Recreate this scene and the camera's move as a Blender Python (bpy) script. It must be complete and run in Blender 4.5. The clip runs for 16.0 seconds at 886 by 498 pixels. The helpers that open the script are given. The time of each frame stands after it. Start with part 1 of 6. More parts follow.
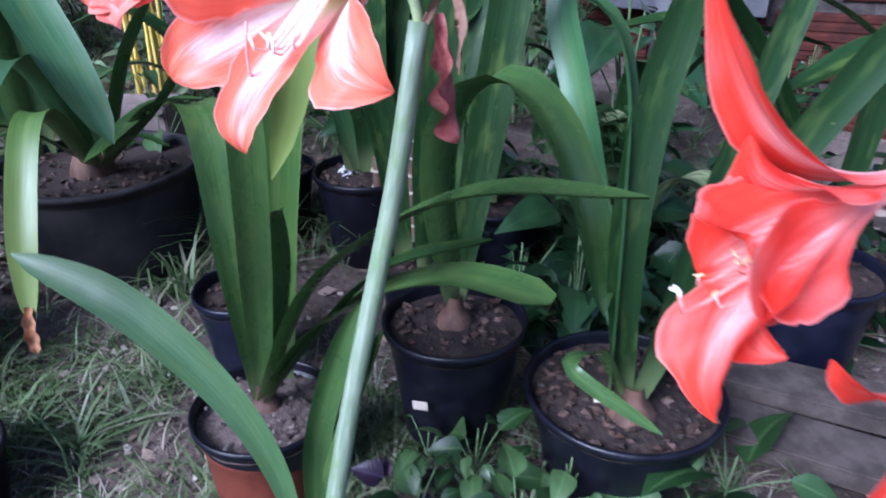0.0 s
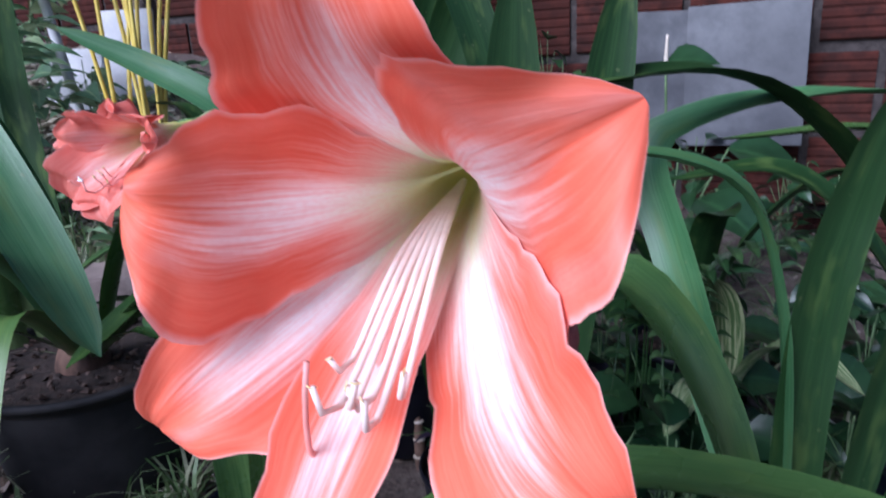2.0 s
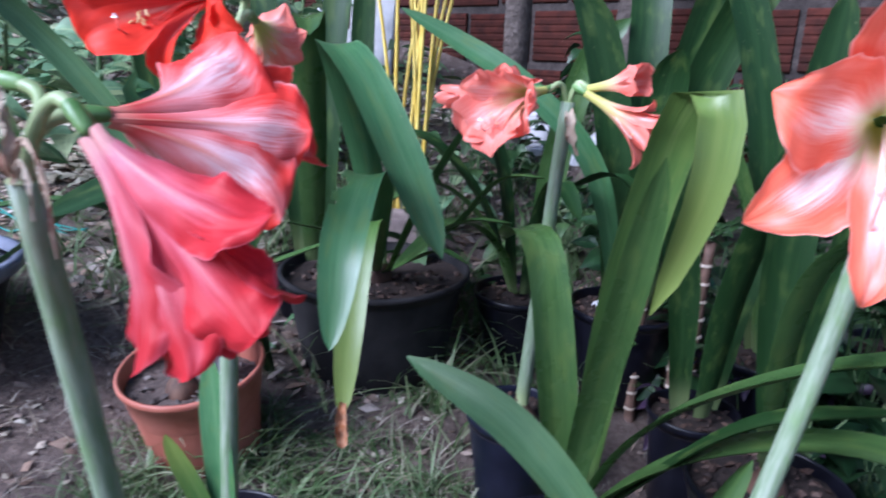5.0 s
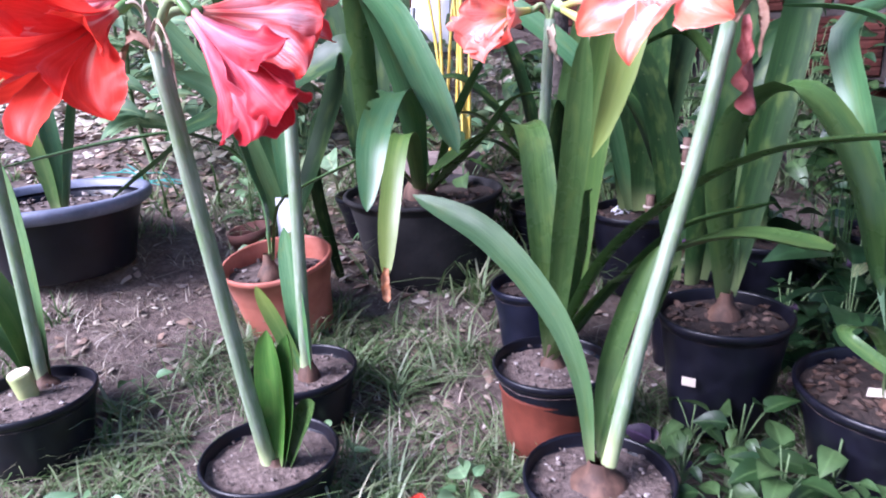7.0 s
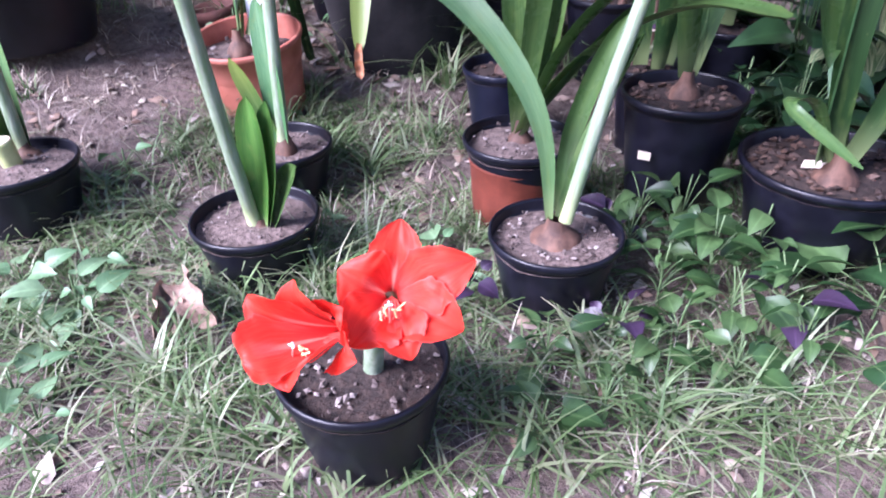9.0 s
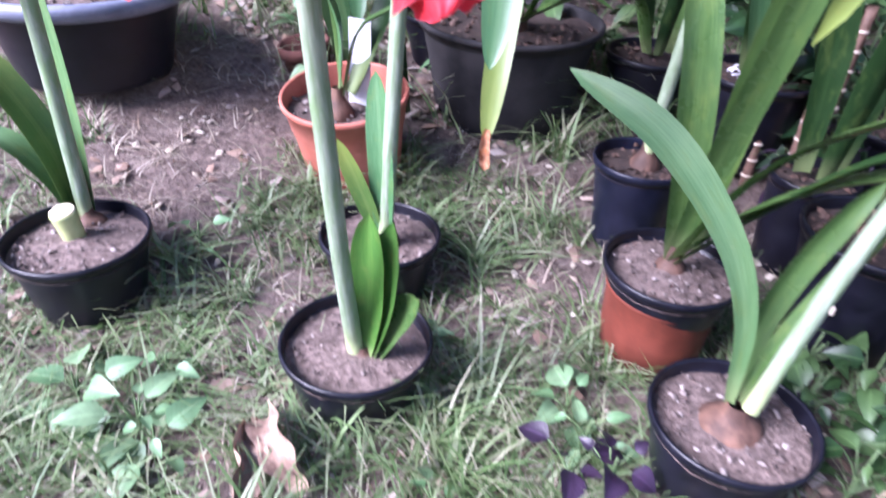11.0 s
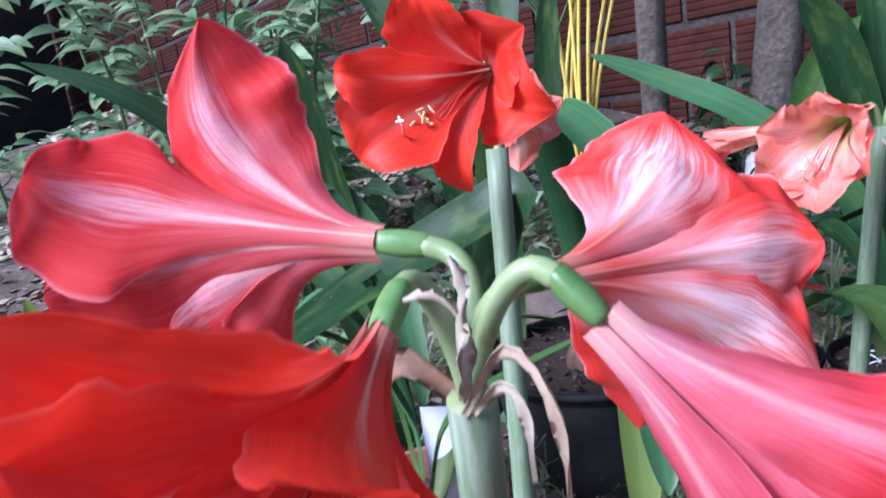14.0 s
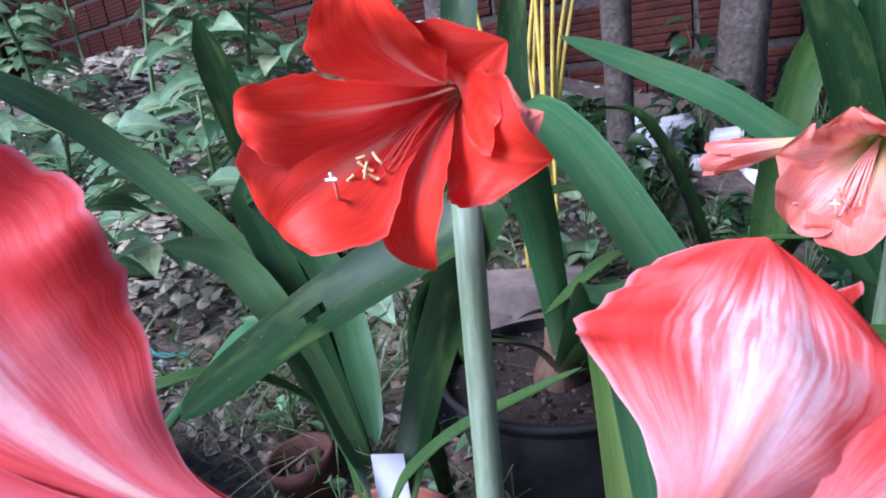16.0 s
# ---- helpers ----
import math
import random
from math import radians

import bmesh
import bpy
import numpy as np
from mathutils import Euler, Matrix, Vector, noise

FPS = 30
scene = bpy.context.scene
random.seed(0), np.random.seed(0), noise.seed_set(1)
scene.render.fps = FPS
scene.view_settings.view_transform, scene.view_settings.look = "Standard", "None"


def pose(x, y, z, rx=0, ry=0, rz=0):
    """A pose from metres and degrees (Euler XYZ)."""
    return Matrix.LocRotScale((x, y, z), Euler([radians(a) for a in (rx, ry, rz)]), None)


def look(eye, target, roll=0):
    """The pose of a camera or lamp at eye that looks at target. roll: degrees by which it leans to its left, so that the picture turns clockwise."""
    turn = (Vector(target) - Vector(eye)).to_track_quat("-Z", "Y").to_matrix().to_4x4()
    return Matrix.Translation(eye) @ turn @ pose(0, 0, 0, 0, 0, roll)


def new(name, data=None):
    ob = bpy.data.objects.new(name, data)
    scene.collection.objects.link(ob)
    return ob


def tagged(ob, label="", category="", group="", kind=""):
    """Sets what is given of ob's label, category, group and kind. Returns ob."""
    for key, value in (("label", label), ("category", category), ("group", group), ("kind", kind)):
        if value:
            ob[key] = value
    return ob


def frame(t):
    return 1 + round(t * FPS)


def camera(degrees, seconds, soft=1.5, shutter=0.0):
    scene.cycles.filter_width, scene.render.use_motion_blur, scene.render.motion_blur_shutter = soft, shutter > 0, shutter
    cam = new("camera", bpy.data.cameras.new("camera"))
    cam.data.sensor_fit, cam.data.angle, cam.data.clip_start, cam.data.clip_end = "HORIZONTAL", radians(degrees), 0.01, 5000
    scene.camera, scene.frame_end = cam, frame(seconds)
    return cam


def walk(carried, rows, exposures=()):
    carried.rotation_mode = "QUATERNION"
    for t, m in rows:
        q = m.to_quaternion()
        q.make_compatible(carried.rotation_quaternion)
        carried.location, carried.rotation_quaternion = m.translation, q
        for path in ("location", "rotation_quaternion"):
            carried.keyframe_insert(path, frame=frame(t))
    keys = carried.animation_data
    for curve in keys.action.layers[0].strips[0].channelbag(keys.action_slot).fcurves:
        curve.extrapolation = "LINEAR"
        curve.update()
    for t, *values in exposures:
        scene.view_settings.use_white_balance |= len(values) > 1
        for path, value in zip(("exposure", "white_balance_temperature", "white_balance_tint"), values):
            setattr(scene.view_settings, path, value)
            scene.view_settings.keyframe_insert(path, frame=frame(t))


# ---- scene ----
cam = camera(67.1, 16.0, 1.9, 0.5)
PATH = [
    (0, (0.099, 0.042, 0.58), (-0.086, 1.812, -0.332), -0.8),
    (0.5, (0.074, 0.09, 0.583), (-0.161, 1.864, -0.31), -2.7),
    (1, (0.059, 0.13, 0.589), (-0.187, 1.922, -0.266), -4.0),
    (1.5, (0.041, 0.171, 0.586), (-0.134, 2.024, -0.145), -4.2),
    (2, (0.033, 0.198, 0.597), (-0.172, 2.101, 0.016), -3.2),
    (2.5, (0.027, 0.19, 0.591), (-0.255, 2.115, 0.128), -3.9),
    (3, (0.028, 0.15, 0.579), (-0.207, 2.078, 0.101), -2.5),
    (3.5, (0.018, 0.1, 0.574), (-0.245, 2.009, 0.041), -1.7),
    (4, (-0.006, 0.065, 0.583), (-0.356, 1.961, 0.052), 1.5),
    (4.5, (-0.054, 0.023, 0.594), (-0.537, 1.885, 0.045), 2.6),
    (4.8, (-0.077, 0.016, 0.586), (-0.632, 1.855, 0.028), 2.5),
    (5.2, (-0.098, -0.01, 0.582), (-0.751, 1.79, 0.005), 0.9),
    (7.3, (0.099, -0.188, 0.498), (-0.76, 1.521, -0.09), -3.4),
    (7.5, (0.105, -0.194, 0.492), (-0.737, 1.518, -0.111), -2.9),
    (8, (0.126, -0.238, 0.483), (-0.714, 1.434, -0.225), -3.0),
    (8.2, (0.132, -0.246, 0.484), (-0.674, 1.401, -0.33), -3.2),
    (10.3, (-0.038, -0.158, 0.503), (-0.688, 1.283, -0.722), 2.2),
    (11, (-0.11, -0.097, 0.545), (-0.832, 1.386, -0.587), 3.2),
    (11.5, (-0.17, -0.053, 0.534), (-0.989, 1.477, -0.461), 0.1),
    (12, (-0.208, -0.033, 0.537), (-0.968, 1.586, -0.357), -1.6),
    (12.5, (-0.258, -0.011, 0.556), (-1.054, 1.634, -0.258), -2.7),
    (13, (-0.29, 0.016, 0.556), (-1.092, 1.723, -0.128), -4.9),
    (13.5, (-0.296, 0.046, 0.581), (-1.102, 1.822, 0.14), -7.0),
    (14, (-0.299, 0.071, 0.604), (-1.151, 1.832, 0.189), -8.3),
    (14.5, (-0.31, 0.097, 0.616), (-1.143, 1.861, 0.174), -7.4),
    (15, (-0.316, 0.126, 0.625), (-1.133, 1.873, 0.096), -6.9),
    (15.5, (-0.328, 0.161, 0.638), (-1.086, 1.937, 0.119), -8.7),
    (16, (-0.343, 0.182, 0.639), (-1.067, 1.963, 0.088), -8.1),
]
walk(cam, [(t, look(eye, target, roll)) for t, eye, target, roll in PATH],
     [(t, 1.1 + stops, kelvin, tint) for t, stops, kelvin, tint in (
         (0.0, 0.22, 4950, 20), (0.5, 0.3, 5080, 18), (1.0, 0.25, 5100, 17), (1.5, -0.05, 5120, 17), (2.0, -0.42, 5130, 18), (3.0, -0.65, 5080, 17),
         (3.5, -0.5, 5080, 17), (4.0, -0.15, 5100, 17), (5.0, 0.07, 5100, 18), (7.3, 0.9, 5450, 33), (8.2, 1.0, 5450, 34), (10.3, 1.2, 5500, 33),
         (11.5, 1.22, 5480, 32), (12.5, 1.0, 5400, 25), (13.5, 0.37, 5180, 18), (14.0, 0.12, 5120, 18), (14.5, 0.0, 5080, 19), (15.0, -0.03, 5060, 20), (16.0, -0.02, 5080, 20))])

# ---- light ----
world = bpy.data.worlds.new("sky")
scene.world = world
world.use_nodes = True
wn = world.node_tree
sky = wn.nodes.new("ShaderNodeTexSky")
sky.sky_type, sky.sun_disc = "NISHITA", False
sky.sun_elevation, sky.sun_rotation = radians(38), radians(218)
sky.air_density, sky.dust_density = 1.0, 1.2
wn.nodes["Background"].inputs["Strength"].default_value = 0.075
wn.links.new(sky.outputs[0], wn.nodes["Background"].inputs[0])
sun = new("sun", bpy.data.lights.new("sun", "SUN"))
sun.data.energy, sun.data.angle, sun.data.color = 3.8, radians(35), (1.0, 0.97, 0.95)
sun.matrix_basis = look((-1.1, -1.4, 1.4), (0, 0, 0))


# ---- materials ----
class Nodes:
    """A small builder for a Principled material."""

    def __init__(self, name, rough=0.6, metal=0.0, spec=0.5):
        self.mat = bpy.data.materials.new(name)
        self.mat.use_nodes = True
        self.t = self.mat.node_tree
        self.b = self.t.nodes["Principled BSDF"]
        self.b.inputs["Roughness"].default_value = rough
        self.b.inputs["Metallic"].default_value = metal
        self.b.inputs["Specular IOR Level"].default_value = spec

    def node(self, kind, **values):
        n = self.t.nodes.new("ShaderNode" + kind)
        for k, v in values.items():
            self.put(n.inputs[k.replace("_", " ")], v)
        return n

    def put(self, socket, v):
        if isinstance(v, bpy.types.NodeSocket):
            self.t.links.new(v, socket)
        elif isinstance(v, tuple) and len(v) == 3 and socket.type == "RGBA":
            socket.default_value = (*v, 1)
        else:
            socket.default_value = v

    def m(self, op, a, b=0.0, c=0.0):
        n = self.t.nodes.new("ShaderNodeMath")
        n.operation = op
        for i, v in enumerate((a, b, c)):
            self.put(n.inputs[i], v)
        return n.outputs[0]

    def step(self, x, lo, hi, a=0.0, b=1.0):
        n = self.t.nodes.new("ShaderNodeMapRange")
        n.interpolation_type = "SMOOTHSTEP"
        for i, v in enumerate((x, lo, hi, a, b)):
            self.put(n.inputs[i], v)
        return n.outputs[0]

    def mix(self, f, a, b, kind="MIX"):
        n = self.t.nodes.new("ShaderNodeMix")
        n.data_type, n.blend_type = "RGBA", kind
        self.put(n.inputs[0], f), self.put(n.inputs[6], a), self.put(n.inputs[7], b)
        return n.outputs[2]

    def noise(self, scale, vec=None, detail=4.0, rough=0.55):
        n = self.node("TexNoise", Scale=scale, Detail=detail, Roughness=rough)
        if vec is not None:
            self.put(n.inputs["Vector"], vec)
        return n.outputs["Fac"]

    def coords(self, kind="Object", scale=(1, 1, 1)):
        c = self.t.nodes.new("ShaderNodeTexCoord").outputs[kind]
        mp = self.node("Mapping", Scale=scale)
        self.put(mp.inputs["Vector"], c)
        return mp.outputs[0]

    def uv(self):
        c = self.t.nodes.new("ShaderNodeUVMap").outputs[0]
        s = self.node("SeparateXYZ")
        self.put(s.inputs[0], c)
        return s.outputs[0], s.outputs[1]

    def vec(self, x, y, z=0.0):
        n = self.t.nodes.new("ShaderNodeCombineXYZ")
        for i, v in enumerate((x, y, z)):
            self.put(n.inputs[i], v)
        return n.outputs[0]

    def rnd(self):
        return self.t.nodes.new("ShaderNodeObjectInfo").outputs["Random"]

    def island(self):
        return self.t.nodes.new("ShaderNodeNewGeometry").outputs["Random Per Island"]

    def bump(self, h, strength=0.3, dist=0.002):
        n = self.node("Bump", Strength=strength, Distance=dist, Height=h)
        self.put(self.b.inputs["Normal"], n.outputs[0])

    def col(self, c):
        self.put(self.b.inputs["Base Color"], c)
        return self

    def thin(self, colour, amount):
        """Lets some light through, as a leaf or a petal does."""
        tr = self.node("BsdfTranslucent", Color=colour)
        mx = self.t.nodes.new("ShaderNodeMixShader")
        mx.inputs[0].default_value = amount
        self.t.links.new(self.b.outputs[0], mx.inputs[1])
        self.t.links.new(tr.outputs[0], mx.inputs[2])
        self.t.links.new(mx.outputs[0], self.t.nodes["Material Output"].inputs[0])


def leaf_material(name, dark, light, rib, rough=0.34, yellow=0.0, spec=0.45):
    k = Nodes(name, rough, 0.0, spec)
    u, v = k.uv()
    s = k.m("ABSOLUTE", k.m("MULTIPLY_ADD", v, 2.0, -1.0))
    lines = k.noise(6, k.vec(k.m("MULTIPLY", u, 1.6), k.m("MULTIPLY", v, 6.0), k.m("MULTIPLY", k.rnd(), 40.0)), 5)
    blot = k.noise(26, k.coords("Object"), 3)
    c = k.mix(k.step(lines, 0.22, 0.82), dark, light)
    c = k.mix(k.step(blot, 0.5, 0.75, 0.0, 0.45), c, light)
    c = k.mix(k.step(s, 0.05, 0.22, 0.34, 0.0), c, rib)
    c = k.mix(k.step(s, 0.0, 0.045, 0.45, 0.0), c, dark)
    c = k.mix(k.step(k.noise(3.0, k.vec(k.m("MULTIPLY", u, 4.0), v, k.m("MULTIPLY", k.rnd(), 17.0)), 2), 0.5, 0.72, 0.0, 0.4), c, (0.13, 0.19, 0.045))
    c = k.mix(k.step(u, 0.01, 0.13, 0.65, 0.0), c, (0.25, 0.31, 0.13))
    c = k.mix(k.step(s, 0.93, 1.0, 0.0, 0.5), c, rib)
    c = k.mix(k.m("MULTIPLY", k.rnd(), 0.35), c, (0.016, 0.045, 0.014))
    if yellow:
        c = k.mix(k.step(u, 0.45, 1.0, 0.0, yellow), c, (0.27, 0.31, 0.06))
    spots = k.noise(150, k.coords("Object"), 1)
    c = k.mix(k.step(spots, 0.74, 0.8, 0.0, 0.3), c, (0.2, 0.21, 0.09))
    k.col(c)
    k.bump(k.m("ADD", lines, k.m("MULTIPLY", blot, 0.8)), 0.12, 0.002)
    k.put(k.b.inputs["Roughness"], k.m("MULTIPLY_ADD", blot, 0.3, rough - 0.12))
    k.thin(c, 0.2)
    return k.mat


def tepal_material(name, edge, deep, pale, throat, star=0.34, reach=0.8, white=0.9, vein=0.3, deepness=0.4, root_white=0.8, thin=0.3, stripe=0.0, wedge=0.0):
    k = Nodes(name, 0.5, 0.0, 0.22)
    u, v = k.uv()
    s = k.m("ABSOLUTE", k.m("MULTIPLY_ADD", v, 2.0, -1.0))
    seed = k.m("MULTIPLY", k.rnd(), 30.0)
    # veins fan out from the root, so their spacing follows the width
    fine = k.noise(4.0, k.vec(k.m("MULTIPLY", u, 0.9), k.m("MULTIPLY", v, 5.5), seed), 2.0, 0.5)
    hair = k.noise(4.0, k.vec(k.m("MULTIPLY", u, 1.3), k.m("MULTIPLY", v, 13.0), seed), 2.0, 0.6)
    soft = k.noise(2.6, k.vec(u, k.m("MULTIPLY", v, 1.6), seed), 2)
    cloud = k.noise(2.4, k.vec(u, v, seed), 2)
    grain = k.noise(60.0, k.vec(u, k.m("MULTIPLY", v, 0.8), seed), 2)
    base = k.mix(k.step(fine, 0.38, 0.66, 0.0, 0.35), edge, deep)
    base = k.mix(k.step(hair, 0.42, 0.62, 0.0, 0.3), base, deep)
    base = k.mix(k.step(cloud, 0.52, 0.75, 0.0, 0.2), base, pale)
    wob = k.m("ADD", k.m("MULTIPLY_ADD", fine, 0.22, -0.11), k.m("MULTIPLY_ADD", soft, 0.36, -0.18))
    wob = k.m("ADD", wob, k.m("MULTIPLY_ADD", hair, 0.26, -0.13))
    band = k.step(k.m("ADD", s, wob), 0.02, star, 1.0, 0.0)
    fade = k.step(k.m("ADD", u, k.m("MULTIPLY", wob, 0.5)), reach - 0.3, reach + 0.04, 1.0, 0.0)
    root = k.step(k.m("ADD", u, k.m("MULTIPLY_ADD", s, 0.12, k.m("MULTIPLY", wob, 0.6))), 0.3, 0.66, root_white, 0.0)
    f = k.m("MULTIPLY", k.m("MAXIMUM", k.m("MULTIPLY", band, fade), root), white)
    veins = k.m("MULTIPLY", k.step(hair, 0.47, 0.6), vein)
    f = k.m("MULTIPLY", f, k.m("SUBTRACT", 1.0, k.m("MULTIPLY", veins, k.step(u, 0.3, 0.65, 0.1, 1.0))))
    c = k.mix(f, base, pale)
    c = k.mix(k.step(s, 0.93, 1.0, 0.0, 0.3), c, pale)
    c = k.mix(k.step(k.m("ADD", k.m("ADD", u, k.m("MULTIPLY", wob, 0.4)), k.m("MULTIPLY", s, 0.12)), 0.14, deepness, 0.92, 0.0), c, throat)
    if wedge:
        c = k.mix(k.step(k.m("ADD", k.m("ADD", s, k.m("MULTIPLY", wob, 0.5)), k.m("MULTIPLY", u, 0.62)), 0.2, 0.46, wedge, 0.0), c, throat)
    if stripe:
        rib = k.m("MULTIPLY", k.step(k.m("ADD", s, k.m("MULTIPLY", wob, 0.12)), 0.02, 0.15, stripe, 0.0), k.step(u, 0.2, 0.7, 1.0, 0.0))
        c = k.mix(rib, c, (0.86, 0.72, 0.52))
        c = k.mix(k.step(u, 0.02, 0.12, 0.35, 0.0), c, (0.8, 0.55, 0.4))
    c = k.mix(k.step(grain, 0.35, 0.75, 0.0, 0.14), c, deep)
    k.col(c)
    k.bump(k.m("ADD", k.m("ADD", fine, k.m("MULTIPLY", hair, 0.7)), k.m("MULTIPLY", soft, 2.5)), 0.1, 0.003)
    k.thin(c, thin)
    return k.mat


def plain(name, a, b, scale, rough=0.7, bump=0.3, dist=0.003, detail=6.0, metal=0.0, vary=0.0, thin=0.0, kind="Object", spec=0.4):
    k = Nodes(name, rough, metal, spec)
    co = k.coords(kind)
    n1, n2 = k.noise(scale, co, detail, 0.65), k.noise(scale * 0.17, co, 3)
    c = k.mix(k.step(n1, 0.32, 0.68), a, b)
    c = k.mix(k.step(n2, 0.4, 0.7, 0.0, 0.5), c, tuple(0.6 * x for x in a))
    if vary:
        c = k.mix(k.m("MULTIPLY", k.rnd(), vary), c, tuple(0.45 * x for x in b))
    k.col(c)
    k.bump(n1, bump, dist)
    k.put(k.b.inputs["Roughness"], k.m("MULTIPLY_ADD", n1, 0.3, rough - 0.15))
    if thin:
        k.thin(c, thin)
    return k.mat


def pieces(name, shades, scale, rough=0.75, thin=0.0, rib=False):
    """One mesh of many small pieces, each with its own shade."""
    k = Nodes(name, rough)
    r = k.t.nodes.new("ShaderNodeValToRGB")
    k.put(r.inputs[0], k.island())
    ramp = r.color_ramp
    ramp.interpolation = "LINEAR"
    while len(ramp.elements) < len(shades):
        ramp.elements.new(0.5)
    for i, (e, s) in enumerate(zip(ramp.elements, shades)):
        e.position, e.color = i / (len(shades) - 1), (*s, 1)
    n = k.noise(scale, k.coords("Object"), 3)
    c = k.mix(k.step(n, 0.3, 0.75, 0.0, 0.5), r.outputs[0], tuple(0.4 * x for x in shades[0]))
    if rib:
        u, v = k.uv()
        sd = k.m("ABSOLUTE", k.m("MULTIPLY_ADD", v, 2.0, -1.0))
        c = k.mix(k.step(sd, 0.0, 0.16, 0.4, 0.0), c, tuple(min(1.0, 1.35 * x) for x in shades[-1]))
        c = k.mix(k.step(sd, 0.7, 1.0, 0.0, 0.35), c, shades[0])
        vein = k.t.nodes.new("ShaderNodeTexWave")
        k.put(vein.inputs["Vector"], k.vec(k.m("SUBTRACT", u, k.m("MULTIPLY", sd, 0.25)), 0.0))
        vein.inputs["Scale"].default_value = 2.6
        k.bump(vein.outputs["Fac"], 0.08, 0.001)
    k.col(c)
    if thin:
        k.thin(c, thin)
    return k.mat


LEAF = leaf_material("amaryllis_leaf", (0.036, 0.086, 0.022), (0.088, 0.162, 0.044), (0.115, 0.2, 0.058), 0.26)
LEAF_PALE = leaf_material("amaryllis_leaf_pale", (0.065, 0.15, 0.052), (0.145, 0.26, 0.105), (0.18, 0.3, 0.13), 0.34)
LEAF_BLUE = leaf_material("amaryllis_leaf_waxy", (0.04, 0.125, 0.045), (0.095, 0.215, 0.085), (0.14, 0.26, 0.12), 0.33)
# dark green leaf, taken near black to carry the shade at the back
LEAF_DARK_SHADED = leaf_material("amaryllis_leaf_dark_shaded", (0.009, 0.03, 0.008), (0.022, 0.058, 0.014), (0.04, 0.088, 0.026), 0.42, spec=0.28)
LEAF_FRESH = leaf_material("amaryllis_leaf_young", (0.04, 0.13, 0.022), (0.08, 0.19, 0.03), (0.13, 0.25, 0.05), 0.34)
LEAF_YELLOW = leaf_material("amaryllis_leaf_yellowing", (0.045, 0.11, 0.026), (0.095, 0.17, 0.036), (0.17, 0.24, 0.07), 0.36, 0.45)
k = Nodes("flower_stalk_skin", 0.5)
u, v = k.uv()
st = k.noise(5, k.vec(k.m("MULTIPLY", u, 2.2), k.m("MULTIPLY", v, 2.5), k.m("MULTIPLY", k.rnd(), 9.0)), 5, 0.65)
cc = k.mix(k.step(st, 0.3, 0.72), (0.12, 0.178, 0.092), (0.25, 0.295, 0.22))
cc = k.mix(k.step(k.noise(45, k.coords("Object", (1, 1, 0.35)), 4, 0.7), 0.5, 0.66, 0.0, 0.75), cc, (0.13, 0.21, 0.085))
cc = k.mix(k.step(u, 0.0, 0.14, 0.8, 0.0), cc, (0.26, 0.3, 0.12))
k.col(cc)
k.bump(st, 0.12, 0.001)
SCAPE = k.mat
GREEN_NECK = plain("fresh_green_ovary", (0.08, 0.18, 0.045), (0.16, 0.27, 0.09), 60, 0.4, 0.1)
PEDICEL = plain("pale_green_pedicel", (0.22, 0.3, 0.12), (0.36, 0.42, 0.22), 50, 0.45, 0.1)
SALMON = tepal_material("salmon_tepal", (0.85, 0.185, 0.11), (0.78, 0.11, 0.055), (0.99, 0.96, 0.95), (0.78, 0.75, 0.28), 0.58, 0.82, 1.0, 0.2, 0.54, 0.95, 0.2)
SALMON_SOFT = tepal_material("soft_salmon_tepal", (0.85, 0.25, 0.19), (0.77, 0.15, 0.1), (0.95, 0.66, 0.6), (0.52, 0.56, 0.14), 0.5, 0.85, 0.85, 0.3, 0.62)
RED = tepal_material("red_tepal", (0.82, 0.05, 0.024), (0.66, 0.022, 0.011), (0.87, 0.2, 0.19), (0.56, 0.06, 0.05), 0.24, 0.7, 0.5, 0.4, 0.3, 0.45, stripe=0.55)
PINK = tepal_material("red_pink_tepal", (0.68, 0.045, 0.045), (0.5, 0.022, 0.026), (0.88, 0.5, 0.58), (0.62, 0.14, 0.15), 0.34, 0.95, 0.72, 0.45, 0.28, 0.22, stripe=0.5)
PINK_WHITE = tepal_material("red_white_tepal", (0.76, 0.055, 0.042), (0.6, 0.024, 0.022), (0.97, 0.76, 0.79), (0.6, 0.06, 0.05), 0.6, 0.86, 0.95, 0.45, 0.4, 0.4, stripe=0.25, wedge=0.85)
CRIMSON = tepal_material("crimson_tepal", (0.53, 0.03, 0.04), (0.36, 0.012, 0.02), (0.72, 0.27, 0.36), (0.58, 0.22, 0.27), 0.5, 0.72, 0.5, 0.3, 0.3, 0.6, stripe=0.2)
CORAL = tepal_material("coral_red_tepal", (0.8, 0.06, 0.034), (0.68, 0.03, 0.018), (0.95, 0.62, 0.58), (0.7, 0.2, 0.17), 0.5, 0.9, 0.9, 0.4)
FILAMENT = plain("filament", (0.82, 0.66, 0.58), (0.92, 0.82, 0.74), 80, 0.5, 0.05)
FILAMENT_PINK = plain("pink_filament", (0.8, 0.3, 0.26), (0.86, 0.42, 0.36), 80, 0.5, 0.05)
FILAMENT_RED = plain("red_filament", (0.7, 0.07, 0.05), (0.75, 0.16, 0.12), 80, 0.5, 0.05)
ANTHER = plain("anther", (0.75, 0.55, 0.22), (0.85, 0.7, 0.4), 200, 0.8, 0.3, 0.001)
STIGMA = plain("stigma", (0.85, 0.8, 0.8), (0.9, 0.86, 0.84), 200, 0.6, 0.1, 0.001)
